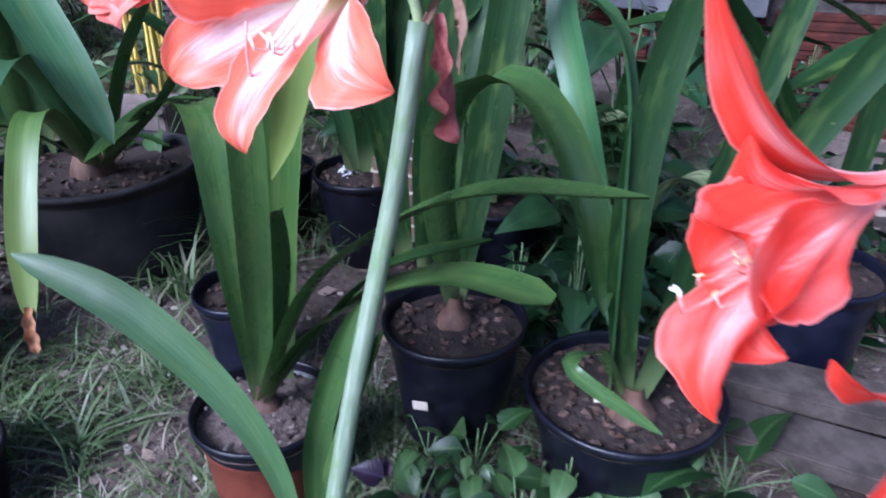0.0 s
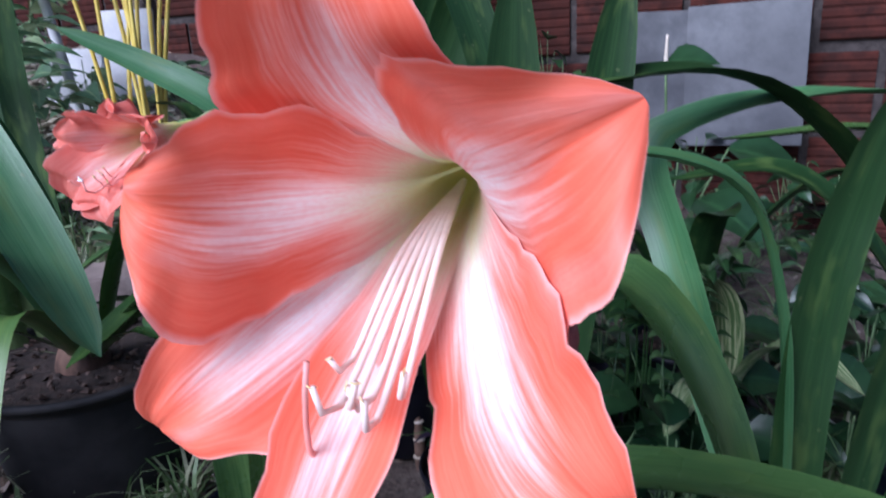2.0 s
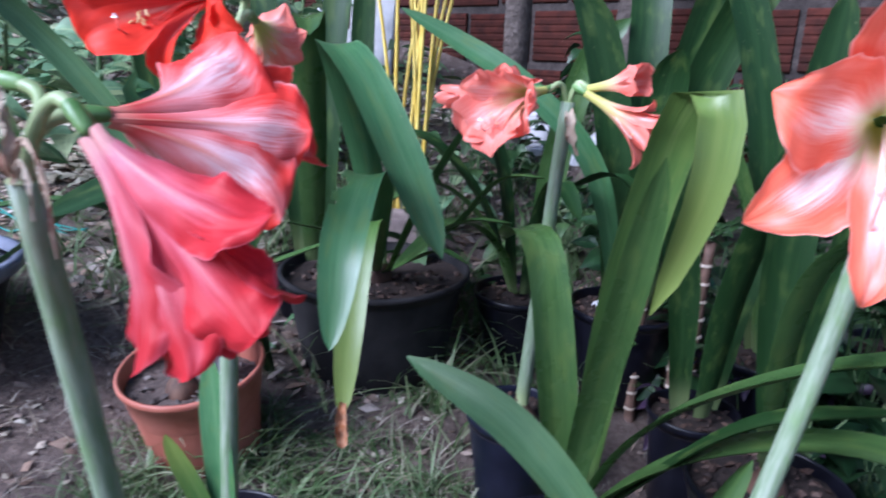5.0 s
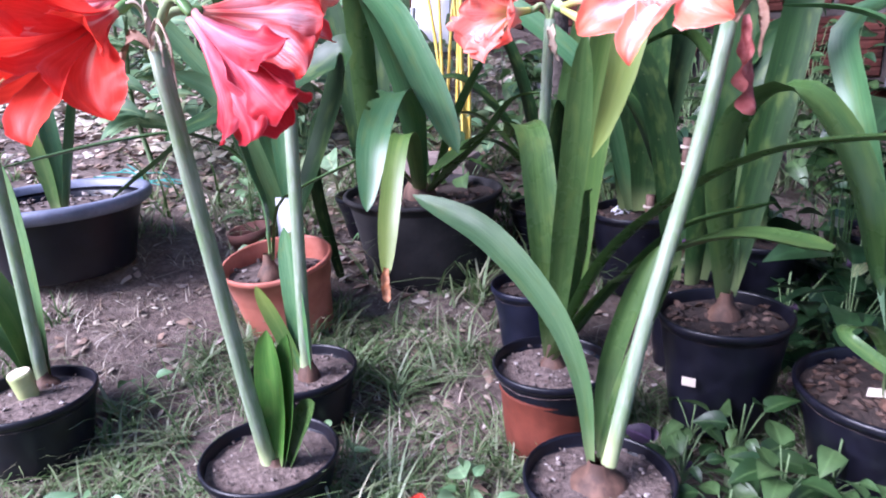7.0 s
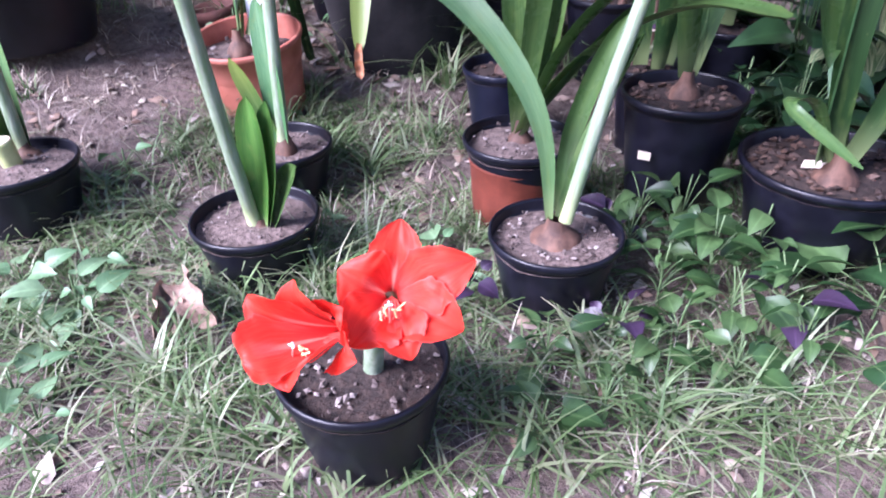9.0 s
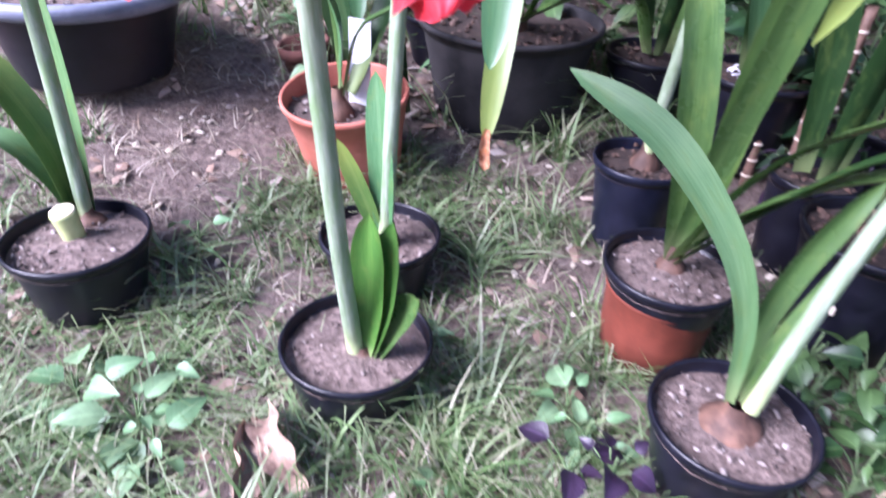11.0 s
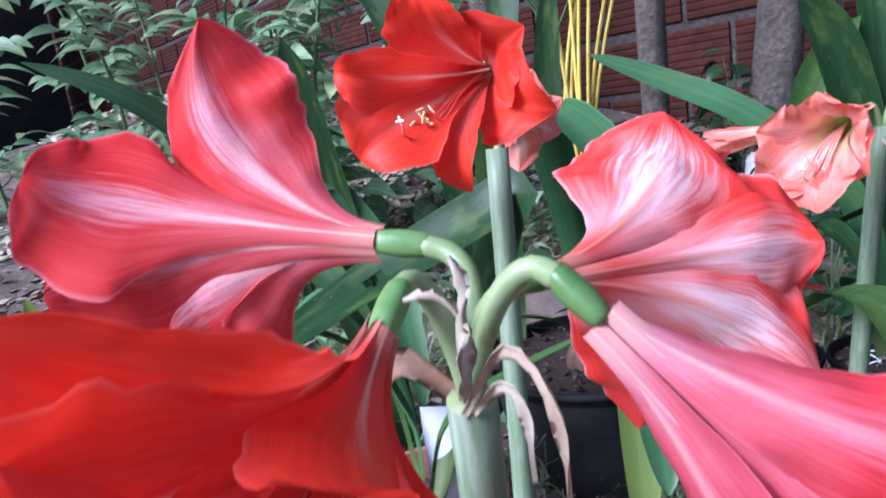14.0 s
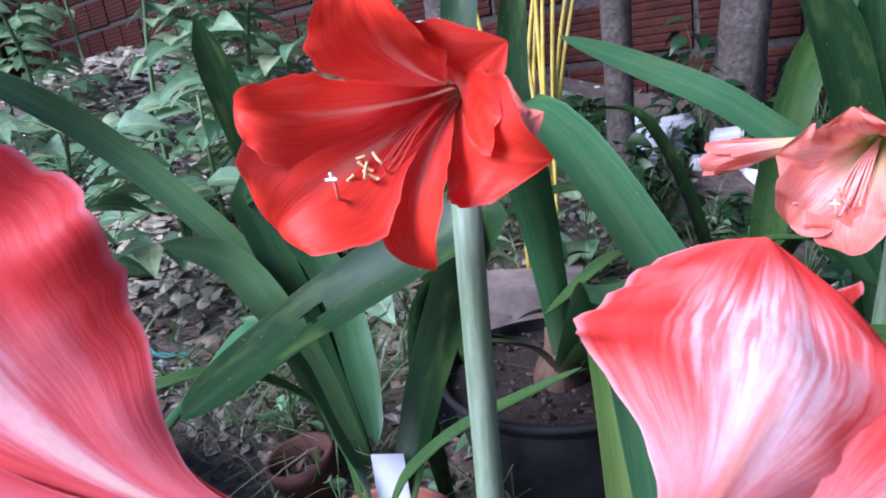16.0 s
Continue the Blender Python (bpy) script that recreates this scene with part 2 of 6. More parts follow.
SPATHE = plain("dry_spathe", (0.24, 0.12, 0.08), (0.42, 0.27, 0.19), 70, 0.8, 0.5, 0.002, thin=0.25)
DRY_LEAF = plain("dry_brown_leaf", (0.15, 0.095, 0.07), (0.4, 0.28, 0.21), 50, 0.85, 0.7, 0.004)
SPATHE_CREAM = plain("cream_dry_spathe", (0.5, 0.42, 0.32), (0.76, 0.68, 0.56), 70, 0.8, 0.5, 0.002, thin=0.3)
SPATHE_PALE = plain("pale_dry_spathe", (0.45, 0.33, 0.24), (0.62, 0.5, 0.38), 70, 0.8, 0.5, 0.002, thin=0.25)
RUST_TIP = plain("dry_orange_tip", (0.36, 0.12, 0.04), (0.62, 0.4, 0.26), 60, 0.85, 0.5, 0.002, thin=0.2)
WILTED = plain("wilted_bloom", (0.26, 0.05, 0.045), (0.56, 0.22, 0.2), 90, 0.7, 0.6, 0.003, thin=0.15)
BLACK_POT = plain("black_plastic", (0.003, 0.003, 0.006), (0.007, 0.007, 0.013), 30, 0.38, 0.12, 0.001, spec=0.32)
BLUE_POT = plain("blue_black_plastic", (0.004, 0.005, 0.012), (0.009, 0.01, 0.022), 30, 0.38, 0.12, 0.001, spec=0.32)
GREY_POT = plain("dusty_dark_plastic", (0.012, 0.0115, 0.013), (0.036, 0.033, 0.034), 14, 0.75, 0.25, 0.002, spec=0.2)
RIM_GREY = plain("worn_blue_grey_rim", (0.12, 0.135, 0.19), (0.2, 0.215, 0.28), 30, 0.5, 0.15, 0.001)
TERRACOTTA = plain("terracotta_plastic", (0.36, 0.105, 0.068), (0.47, 0.165, 0.118), 22, 0.55, 0.12, 0.001)
BRICKPOT = plain("old_orange_clay", (0.1, 0.02, 0.01), (0.165, 0.036, 0.019), 25, 0.7, 0.3, 0.002)
SAND_SOIL = plain("sandy_potting_soil", (0.072, 0.05, 0.042), (0.185, 0.138, 0.12), 130, 0.9, 0.9, 0.005)
MULCH_SOIL = plain("dark_bark_soil", (0.018, 0.012, 0.01), (0.056, 0.036, 0.028), 110, 0.9, 0.9, 0.006)
k = Nodes("papery_bulb", 0.75)
co = k.coords("Object")
n1, n2 = k.noise(38, k.coords("Object", (1, 1, 0.25)), 5, 0.6), k.noise(16, co, 3)
c = k.mix(k.step(n1, 0.34, 0.68), (0.04, 0.018, 0.011), (0.15, 0.078, 0.05))
c = k.mix(k.step(n2, 0.52, 0.72, 0.0, 0.45), c, (0.24, 0.145, 0.105))
k.col(c)
k.bump(n1, 0.5, 0.002)
BULB = k.mat
STUMP = plain("cut_stalk", (0.3, 0.36, 0.14), (0.42, 0.45, 0.2), 40, 0.5, 0.2)
CUT = plain("cut_pale_core", (0.72, 0.6, 0.4), (0.85, 0.75, 0.55), 90, 0.7, 0.3)
LABEL = plain("white_plastic_label", (0.68, 0.68, 0.72), (0.8, 0.8, 0.82), 20, 0.5, 0.05)
BARK_CHIPS = pieces("bark_chips", ((0.022, 0.012, 0.009), (0.05, 0.026, 0.017), (0.075, 0.038, 0.023), (0.125, 0.078, 0.058)), 60)
GRIT = pieces("grit", ((0.042, 0.028, 0.023), (0.085, 0.06, 0.052), (0.15, 0.115, 0.1), (0.36, 0.31, 0.28)), 60)
GRASS = pieces("grass_blades", ((0.06, 0.115, 0.032), (0.1, 0.172, 0.058), (0.155, 0.225, 0.09), (0.23, 0.28, 0.14), (0.38, 0.36, 0.25)), 8, 0.5, 0.3)
GRASS_LIGHT = pieces("light_grass_blades", ((0.1, 0.17, 0.06), (0.16, 0.25, 0.1), (0.24, 0.33, 0.16), (0.38, 0.4, 0.27)), 8, 0.5, 0.3)
STRAW = pieces("dry_straw", ((0.3, 0.25, 0.18), (0.42, 0.36, 0.28), (0.55, 0.5, 0.42), (0.22, 0.15, 0.1)), 30, 0.8)
LITTER = pieces("fallen_leaves", ((0.12, 0.075, 0.055), (0.26, 0.17, 0.12), (0.4, 0.3, 0.24), (0.5, 0.44, 0.4)), 30, 0.85)
WEED = pieces("weed_leaf", ((0.018, 0.05, 0.014), (0.04, 0.09, 0.027), (0.092, 0.162, 0.055)), 40, 0.42, 0.25, rib=True)
WEED_LIGHT = pieces("light_weed_leaf", ((0.11, 0.22, 0.095), (0.17, 0.3, 0.145), (0.25, 0.38, 0.2)), 40, 0.45, 0.3, rib=True)
PURPLE = pieces("purple_leaf", ((0.017, 0.009, 0.022), (0.034, 0.018, 0.042), (0.06, 0.034, 0.074)), 30, 0.45, 0.1, rib=True)
WEED_PALE = pieces("pale_weed_leaf", ((0.11, 0.22, 0.11), (0.19, 0.32, 0.17), (0.28, 0.42, 0.24), (0.4, 0.46, 0.24)), 40, 0.5, 0.4, rib=True)
OLD_CLAY = plain("dark_red_clay", (0.06, 0.022, 0.016), (0.11, 0.04, 0.03), 30, 0.85, 0.4)
GREEN_TWIG = plain("green_twig", (0.06, 0.11, 0.04), (0.13, 0.19, 0.08), 60, 0.6, 0.2)
YELLOW_CANE = plain("yellow_cane", (0.6, 0.42, 0.06), (0.75, 0.6, 0.16), 25, 0.45, 0.15)
BARK = plain("tree_bark", (0.072, 0.056, 0.048), (0.15, 0.122, 0.106), 70, 0.95, 0.9, 0.012)
# dark leaf colour that also stands in for blocked light behind the pots
DARK_LEAF_SHADED = pieces("dark_plant_leaf_shaded", ((0.01, 0.032, 0.012), (0.018, 0.05, 0.018), (0.03, 0.075, 0.026)), 30, 0.35, 0.12, rib=True)
BROWN_CANE = plain("brown_cane", (0.09, 0.05, 0.035), (0.17, 0.1, 0.075), 60, 0.7, 0.3)
PALE_RING = plain("pale_cane_ring", (0.4, 0.33, 0.26), (0.5, 0.43, 0.36), 60, 0.8, 0.3)
PETAL_WHITE = plain("white_petal", (0.75, 0.75, 0.8), (0.85, 0.85, 0.88), 60, 0.5, 0.1, thin=0.2)
TEAL = plain("teal_string", (0.02, 0.2, 0.17), (0.04, 0.28, 0.24), 60, 0.6, 0.1)
BEIGE = plain("beige_tag", (0.5, 0.42, 0.34), (0.6, 0.52, 0.44), 60, 0.7, 0.1)
WHITE_PAINT = plain("chalky_white", (0.6, 0.58, 0.6), (0.76, 0.74, 0.76), 18, 0.8, 0.3)
TILE = plain("grey_ceramic_tile", (0.05, 0.05, 0.057), (0.1, 0.1, 0.108), 9, 0.35, 0.05)
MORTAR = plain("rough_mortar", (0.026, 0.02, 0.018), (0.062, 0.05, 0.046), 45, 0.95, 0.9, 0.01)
# red clay lowered well under its own tone, so the colour holds the wall's shade
BRICK_SHADED = plain("hollow_clay_brick_shaded", (0.026, 0.011, 0.009), (0.074, 0.022, 0.016), 22, 0.9, 0.6, 0.004, vary=0.7, spec=0.1)
PALE_BLOCK = plain("pale_clay_block", (0.2, 0.15, 0.135), (0.34, 0.27, 0.245), 24, 0.9, 0.5, 0.004)
PLANK = plain("weathered_plank", (0.034, 0.025, 0.021), (0.09, 0.07, 0.06), 30, 0.9, 0.6, 0.004)
k = Nodes("garden_soil", 0.95)
co = k.coords("Object")
n1, n2, n3 = k.noise(120, co, 6, 0.7), k.noise(9, co, 4), k.noise(480, co, 2)
c = k.mix(k.step(n1, 0.3, 0.7), (0.078, 0.055, 0.045), (0.215, 0.158, 0.134))
c = k.mix(k.step(n2, 0.42, 0.7, 0.0, 0.45), c, (0.06, 0.044, 0.032))
c = k.mix(k.step(k.noise(28, co, 3), 0.5, 0.72, 0.0, 0.5), c, (0.27, 0.212, 0.184))
c = k.mix(k.step(n3, 0.66, 0.74, 0.0, 0.7), c, (0.42, 0.37, 0.35))
k.col(c)
k.bump(k.m("ADD", n1, k.m("MULTIPLY", n3, 0.5)), 0.9, 0.008)
SOIL = k.mat


# ---- building helpers ----
V = Vector


def thing(name, place, label, category, group="", kind=""):
    ob = new(name)
    ob.location = place
    ob.empty_display_size = 0.05
    return tagged(ob, label, category, group, kind)


def part(name, bm, material, parent, label="", smooth=True):
    """Links a bmesh, made in world metres, as one mesh under a thing or a part."""
    top = parent
    while top.parent:
        top = top.parent
    if smooth:
        for f in bm.faces:
            f.smooth = True
    bm.transform(Matrix.Translation(-top.location))
    me = bpy.data.meshes.new(name)
    bm.to_mesh(me)
    bm.free()
    for mat in (material if isinstance(material, (list, tuple)) else [material]):
        me.materials.append(mat)
    ob = new(name, me)
    ob.parent = parent
    return tagged(ob, label)


def solid(name, bm, material, label, category, group="", kind="", smooth=False):
    """Links a bmesh as a top-level thing or a piece of the setting."""
    if smooth:
        for f in bm.faces:
            f.smooth = True
    me = bpy.data.meshes.new(name)
    bm.to_mesh(me)
    bm.free()
    me.materials.append(material)
    return tagged(new(name, me), label, category, group, kind)


def curve_points(pts, n):
    """A smooth line through the points (Catmull-Rom by length)."""
    p = [V(q) for q in pts]
    if len(p) == 2:
        return [p[0].lerp(p[1], i / (n - 1)) for i in range(n)]
    e = [2 * p[0] - p[1], *p, 2 * p[-1] - p[-2]]
    d = [0.0]
    for a, b in zip(p, p[1:]):
        d.append(d[-1] + max((b - a).length, 1e-6))
    out = []
    for i in range(n):
        s = d[-1] * i / (n - 1)
        j = min(max(q for q in range(len(d)) if d[q] <= s + 1e-9), len(p) - 2)
        t = (s - d[j]) / (d[j + 1] - d[j])
        a, b, c, q = e[j], e[j + 1], e[j + 2], e[j + 3]
        out.append(0.5 * (2 * b + (c - a) * t + (2 * a - 5 * b + 4 * c - q) * t * t + (3 * b - a - 3 * c + q) * t ** 3))
    return out


def grid(bm, rows, close=False):
    """Faces between rows of points, with the run along and across as UV."""
    uv = bm.loops.layers.uv.verify()
    vs = [[bm.verts.new(q) for q in r] for r in rows]
    n, w = len(rows), len(rows[0])
    for i in range(n - 1):
        for j in range(w if close else w - 1):
            j2 = (j + 1) % w
            try:
                f = bm.faces.new((vs[i][j], vs[i][j2], vs[i + 1][j2], vs[i + 1][j]))
            except ValueError:
                continue
            m = w if close else w - 1
            for lp, (a, b) in zip(f.loops, ((i, j), (i, j + 1), (i + 1, j + 1), (i + 1, j))):
                lp[uv].uv = (a / (n - 1), b / m)
    return vs


def tube(pts, r0, r1=None, n=10, seg=8, caps=True, bm=None, flat=1.0):
    bm = bm or bmesh.new()
    r1 = r0 if r1 is None else r1
    line = curve_points(pts, n)
    rows, side = [], None
    for i, q in enumerate(line):
        d = (line[min(i + 1, n - 1)] - line[max(i - 1, 0)]).normalized()
        side = (side - d * side.dot(d)).normalized() if side else d.cross(V((0.31, 0.95, 0.05)) if abs(d.y) < 0.9 else V((1, 0, 0))).normalized()
        up = d.cross(side)
        r = r0 + (r1 - r0) * i / (n - 1)
        rows.append([q + side * math.cos(a) * r + up * math.sin(a) * r * flat for a in (2 * math.pi * j / seg for j in range(seg))])
    vs = grid(bm, rows, True)
    if caps:
        for ring in (vs[0], vs[-1]):
            bm.faces.new(ring)
    return bm


def strap(pts, width, n=22, w=7, channel=0.22, facing=None, twist=0.0, tip=0.16, base=0.55, wave=0.0, bm=None, thick=0.0016, blunt=0.0, ramp=0.4, bites=()):
    """A strap leaf along a line: folded along its rib, narrowing to the base and the tip, with a thickness.
    bites: rows of (along, across, half length, half width) where the blade is eaten away."""
    bm = bm or bmesh.new()
    line = curve_points(pts, n)
    rows, under = [], []
    for i, q in enumerate(line):
        u = i / (n - 1)
        d = (line[min(i + 1, n - 1)] - line[max(i - 1, 0)]).normalized()
        if facing is not None:
            side = d.cross(V(facing))
        else:
            h = V(pts[-1]) - V(pts[0])
            side = V((h.y, -h.x, 0))
        side = side - d * side.dot(d)
        side = side.normalized() if side.length > 1e-5 else V((1, 0, 0))
        side = Matrix.Rotation(twist * u, 3, d) @ side
        nor = side.cross(d).normalized()
        shape = (base + (1 - base) * min(1, u / ramp) ** 0.8)
        if u > 1 - tip:
            shape *= max(0.0, 1 - ((u - 1 + tip) / tip) ** 2.2) ** 0.6 * (1 - blunt) + blunt
        hw = max(width * 0.5 * shape, 0.0007)
        row, low = [], []
        for j in range(w):
            v = 2 * j / (w - 1) - 1
            lift = channel * hw * (v * v - 0.3) + wave * hw * abs(v) * math.sin(19 * u + 2 * v)
            p = q + side * hw * v + nor * lift
            row.append(p)
            low.append(p - nor * thick * (1.05 - 0.8 * abs(v)))
        rows.append(row)
        under.append(low)
    grid(bm, rows)
    grid(bm, [list(reversed(r)) for r in under])
    if bites:
        uv = bm.loops.layers.uv.verify()
        gone = set()
        for side_, lo in ((0, 0), (1, len(bm.faces) // 2)):
            for f in list(bm.faces)[lo:lo + len(bm.faces) // 2]:
                cu = sum(lp[uv].uv.x for lp in f.loops) / len(f.loops)
                cv = sum(lp[uv].uv.y for lp in f.loops) / len(f.loops)
                cv = 1 - cv if side_ else cv
                if any(((cu - a) / c) ** 2 + ((cv - b) / d) ** 2 < 1 + 0.5 * noise.noise(V((cu * 90, cv * 9, 2))) for a, b, c, d in bites):
                    gone.add(f)
        bmesh.ops.delete(bm, geom=list(gone), context="FACES")
    bmesh.ops.remove_doubles(bm, verts=bm.verts[:], dist=0.00025)
    return bm


def lathe(profile, place, seg=40, wob=0.0, tilt=(0, 0), caps=False):
    """A turned form: rows of (radius, height)."""
    bm = bmesh.new()
    m = Matrix.Translation(place) @ Matrix.Rotation(radians(tilt[0]), 4, "X") @ Matrix.Rotation(radians(tilt[1]), 4, "Y")
    rows = []
    for r, h in profile:
        rows.append([m @ V((r * math.cos(a) * (1 + wob * math.sin(3 * a)), r * math.sin(a) * (1 + wob * math.cos(2 * a)), h)) for a in (2 * math.pi * j / seg for j in range(seg))])
    vs = grid(bm, rows, True)
    if caps:
        bm.faces.new(vs[-1])
    return bm


def slope(x, y):
    """The height of the ground: flat in front, rising towards the back and one side."""
    d = (y - 0.42) - 0.9 * (x + 0.5)
    d = 0.5 * (d + math.sqrt(d * d + 0.01))
    h = 0.2 * d - 0.012 if d < 1 else (0.188 + 0.21 * (d - 1) if d < 3 else 0.608 + 0.01 * (d - 3))
    h += 0.055 * math.exp(-((x + 1.06) / 0.3) ** 2 - ((y - 0.58) / 0.3) ** 2)
    h += 0.2 * math.exp(-((x + 2.35) / 0.75) ** 2 - ((y - 2.3) / 0.6) ** 2)
    return h + 0.012 * noise.noise(V((x * 5, y * 5, 0))) + 0.006 * noise.noise(V((x * 17, y * 17, 3)))


def fine_cap(r, z, place, mat_seed, bumpy, seg=30):
    """A rough disc of soil in a pot."""
    bm = bmesh.new()
    x0, y0 = place
    rows = []
    for i in range(9):
        rr = r * i / 8 + 0.0004
        rows.append([V((x0 + rr * math.cos(a), y0 + rr * math.sin(a), z + bumpy * noise.noise(V((x0 + rr * math.cos(a), y0 + rr * math.sin(a), mat_seed)) * 55) + 0.008 * (1 - i / 8)))
                     for a in (2 * math.pi * j / seg for j in range(seg))])
    vs = grid(bm, rows, True)
    bm.faces.new(vs[0])
    return bm


def chips(rng, n, spot, size, bm=None, flat=0.45):
    """Small angular bits strewn at the spots that spot() gives."""
    bm = bm or bmesh.new()
    for _ in range(n):
        q, s = V(spot()), size * rng.uniform(0.5, 1.4)
        m = Euler((rng.uniform(-0.5, 0.5), rng.uniform(-0.5, 0.5), rng.uniform(0, 6.3))).to_matrix()
        e = [(1, 0.2, 0), (0.2, 0.8, 0), (-1, 0.1, 0), (-0.1, -0.7, 0), (0, 0, flat), (0.1, 0, -flat)]
        vs = [bm.verts.new(q + m @ (V(c) * s * rng.uniform(0.7, 1.2))) for c in e]
        for a, b in ((0, 1), (1, 2), (2, 3), (3, 0)):
            bm.faces.new((vs[a], vs[b], vs[4]))
            bm.faces.new((vs[b], vs[a], vs[5]))
    return bm


def pot(plant, x, y, rim, r, height, mat, soil_mat, style="plain", seed=1, rim_mat=None, chip=None, tilt=(0, 0), drop=0.016, label=""):
    """A round plastic pot with a rolled rim, a wall thickness, ribs or bands, and its soil."""
    h, t = height, 0.0028
    place = V((x, y, rim - h))
    out = [(0.001, 0.002), (0.72 * r, 0.0), (0.735 * r, 0.004)]
    if style == "band":
        out += [(0.855 * r, 0.62 * h), (0.865 * r, 0.66 * h), (0.885 * r, 0.69 * h), (0.9 * r, 0.72 * h)]
    elif style == "bowl":
        out += [(0.8 * r, 0.3 * h), (0.885 * r, 0.7 * h), (0.93 * r, 0.86 * h)]
    else:
        out += [(0.82 * r, 0.45 * h), (0.9 * r, 0.84 * h)]
    top = [(0.955 * r, h - 0.011), (0.985 * r, h - 0.010), (r, h - 0.006), (r, h - 0.002), (0.985 * r, h), (0.955 * r, h), (0.945 * r, h - 0.003)]
    ins = [(0.925 * r, h - 0.02), (0.7 * r, 0.01)]
    if rim_mat:
        shell = part("pot", lathe(out + [(0.94 * r, h - 0.014), (0.93 * r, h - 0.02), (0.7 * r, 0.01)], place, 44, 0.004, tilt), mat, plant, label)
        bm = lathe([(0.94 * r, h - 0.02), (0.99 * r, h - 0.022), (1.045 * r, h - 0.014), (1.06 * r, h - 0.006), (1.045 * r, h + 0.001), (0.99 * r, h + 0.003), (0.95 * r, h - 0.002), (0.93 * r, h - 0.012)], place, 44, 0.004, tilt)
        part("rim", bm, rim_mat, shell, "worn blue-grey rolled rim")
    else:
        shell = part("pot", lathe(out + top + ins, place, 44, 0.004, tilt), mat, plant, label)
    x, y = x + (h - drop) * math.sin(radians(tilt[1])), y - (h - drop) * math.sin(radians(tilt[0]))
    part("soil", fine_cap((0.935 - 2.4 * max(0, drop - 0.016)) * r, rim - drop, (x, y), seed, 0.004), soil_mat, plant)
    if chip:
        rng = random.Random(seed)

        def spot():
            a, q = rng.uniform(0, 6.28), math.sqrt(rng.uniform(0, 1)) * 0.88 * r
            return x + q * math.cos(a), y + q * math.sin(a), rim - drop + 0.004 + rng.uniform(0, 0.004)
        tagged(part("mulch", chips(rng, chip[1], spot, chip[2]), chip[0], plant, smooth=False), kind="stuff")
    return shell


def bulb(plant, x, y, z, r, h=0.04):
    r, z = (r, z) if h < 0.027 else (0.82 * r, z - 0.007)
    prof = [(0.3 * r, -0.02), (0.92 * r, -0.012), (r, 0.0), (1.02 * r, 0.15 * h), (0.98 * r, 0.35 * h), (0.86 * r, 0.56 * h), (0.68 * r, 0.75 * h), (0.52 * r, 0.9 * h), (0.43 * r, 1.05 * h), (0.38 * r, 1.3 * h), (0.34 * r, 1.5 * h)]
    ob = part("bulb", lathe(prof, (x, y, z), 28, 0.05), BULB, plant)
    return ob


def leaf(plant, pts, width, mat=None, **kw):
    label = kw.pop("label", "")
    return part("leaf", strap(pts, width, **kw), mat or LEAF, plant, label)


def ovary(root, axis):
    """The swollen three-lobed green neck under a bloom, closed at both ends."""
    side = axis.cross(V((0.2, 0.3, 0.9))).normalized()
    up = axis.cross(side)
    rows = []
    for j in range(12):
        u = j / 11
        r = 0.0033 + 0.0014 * math.sin(math.pi * min(1.0, 0.1 + 0.8 * u)) ** 1.3 - 0.0003 * u
        if j in (0, 11):
            r *= 0.8
        rows.append([root + axis * (0.02 * min(max(u, 0.02), 0.98) - 0.019) + (side * math.cos(a) + up * math.sin(a)) * r * (1 + 0.06 * math.cos(3 * a)) for a in (2 * math.pi * q / 15 for q in range(15))])
    bm = bmesh.new()
    for ring in (lambda v: (v[0], v[-1]))(grid(bm, rows, True)):
        bm.faces.new(ring)
    return bm


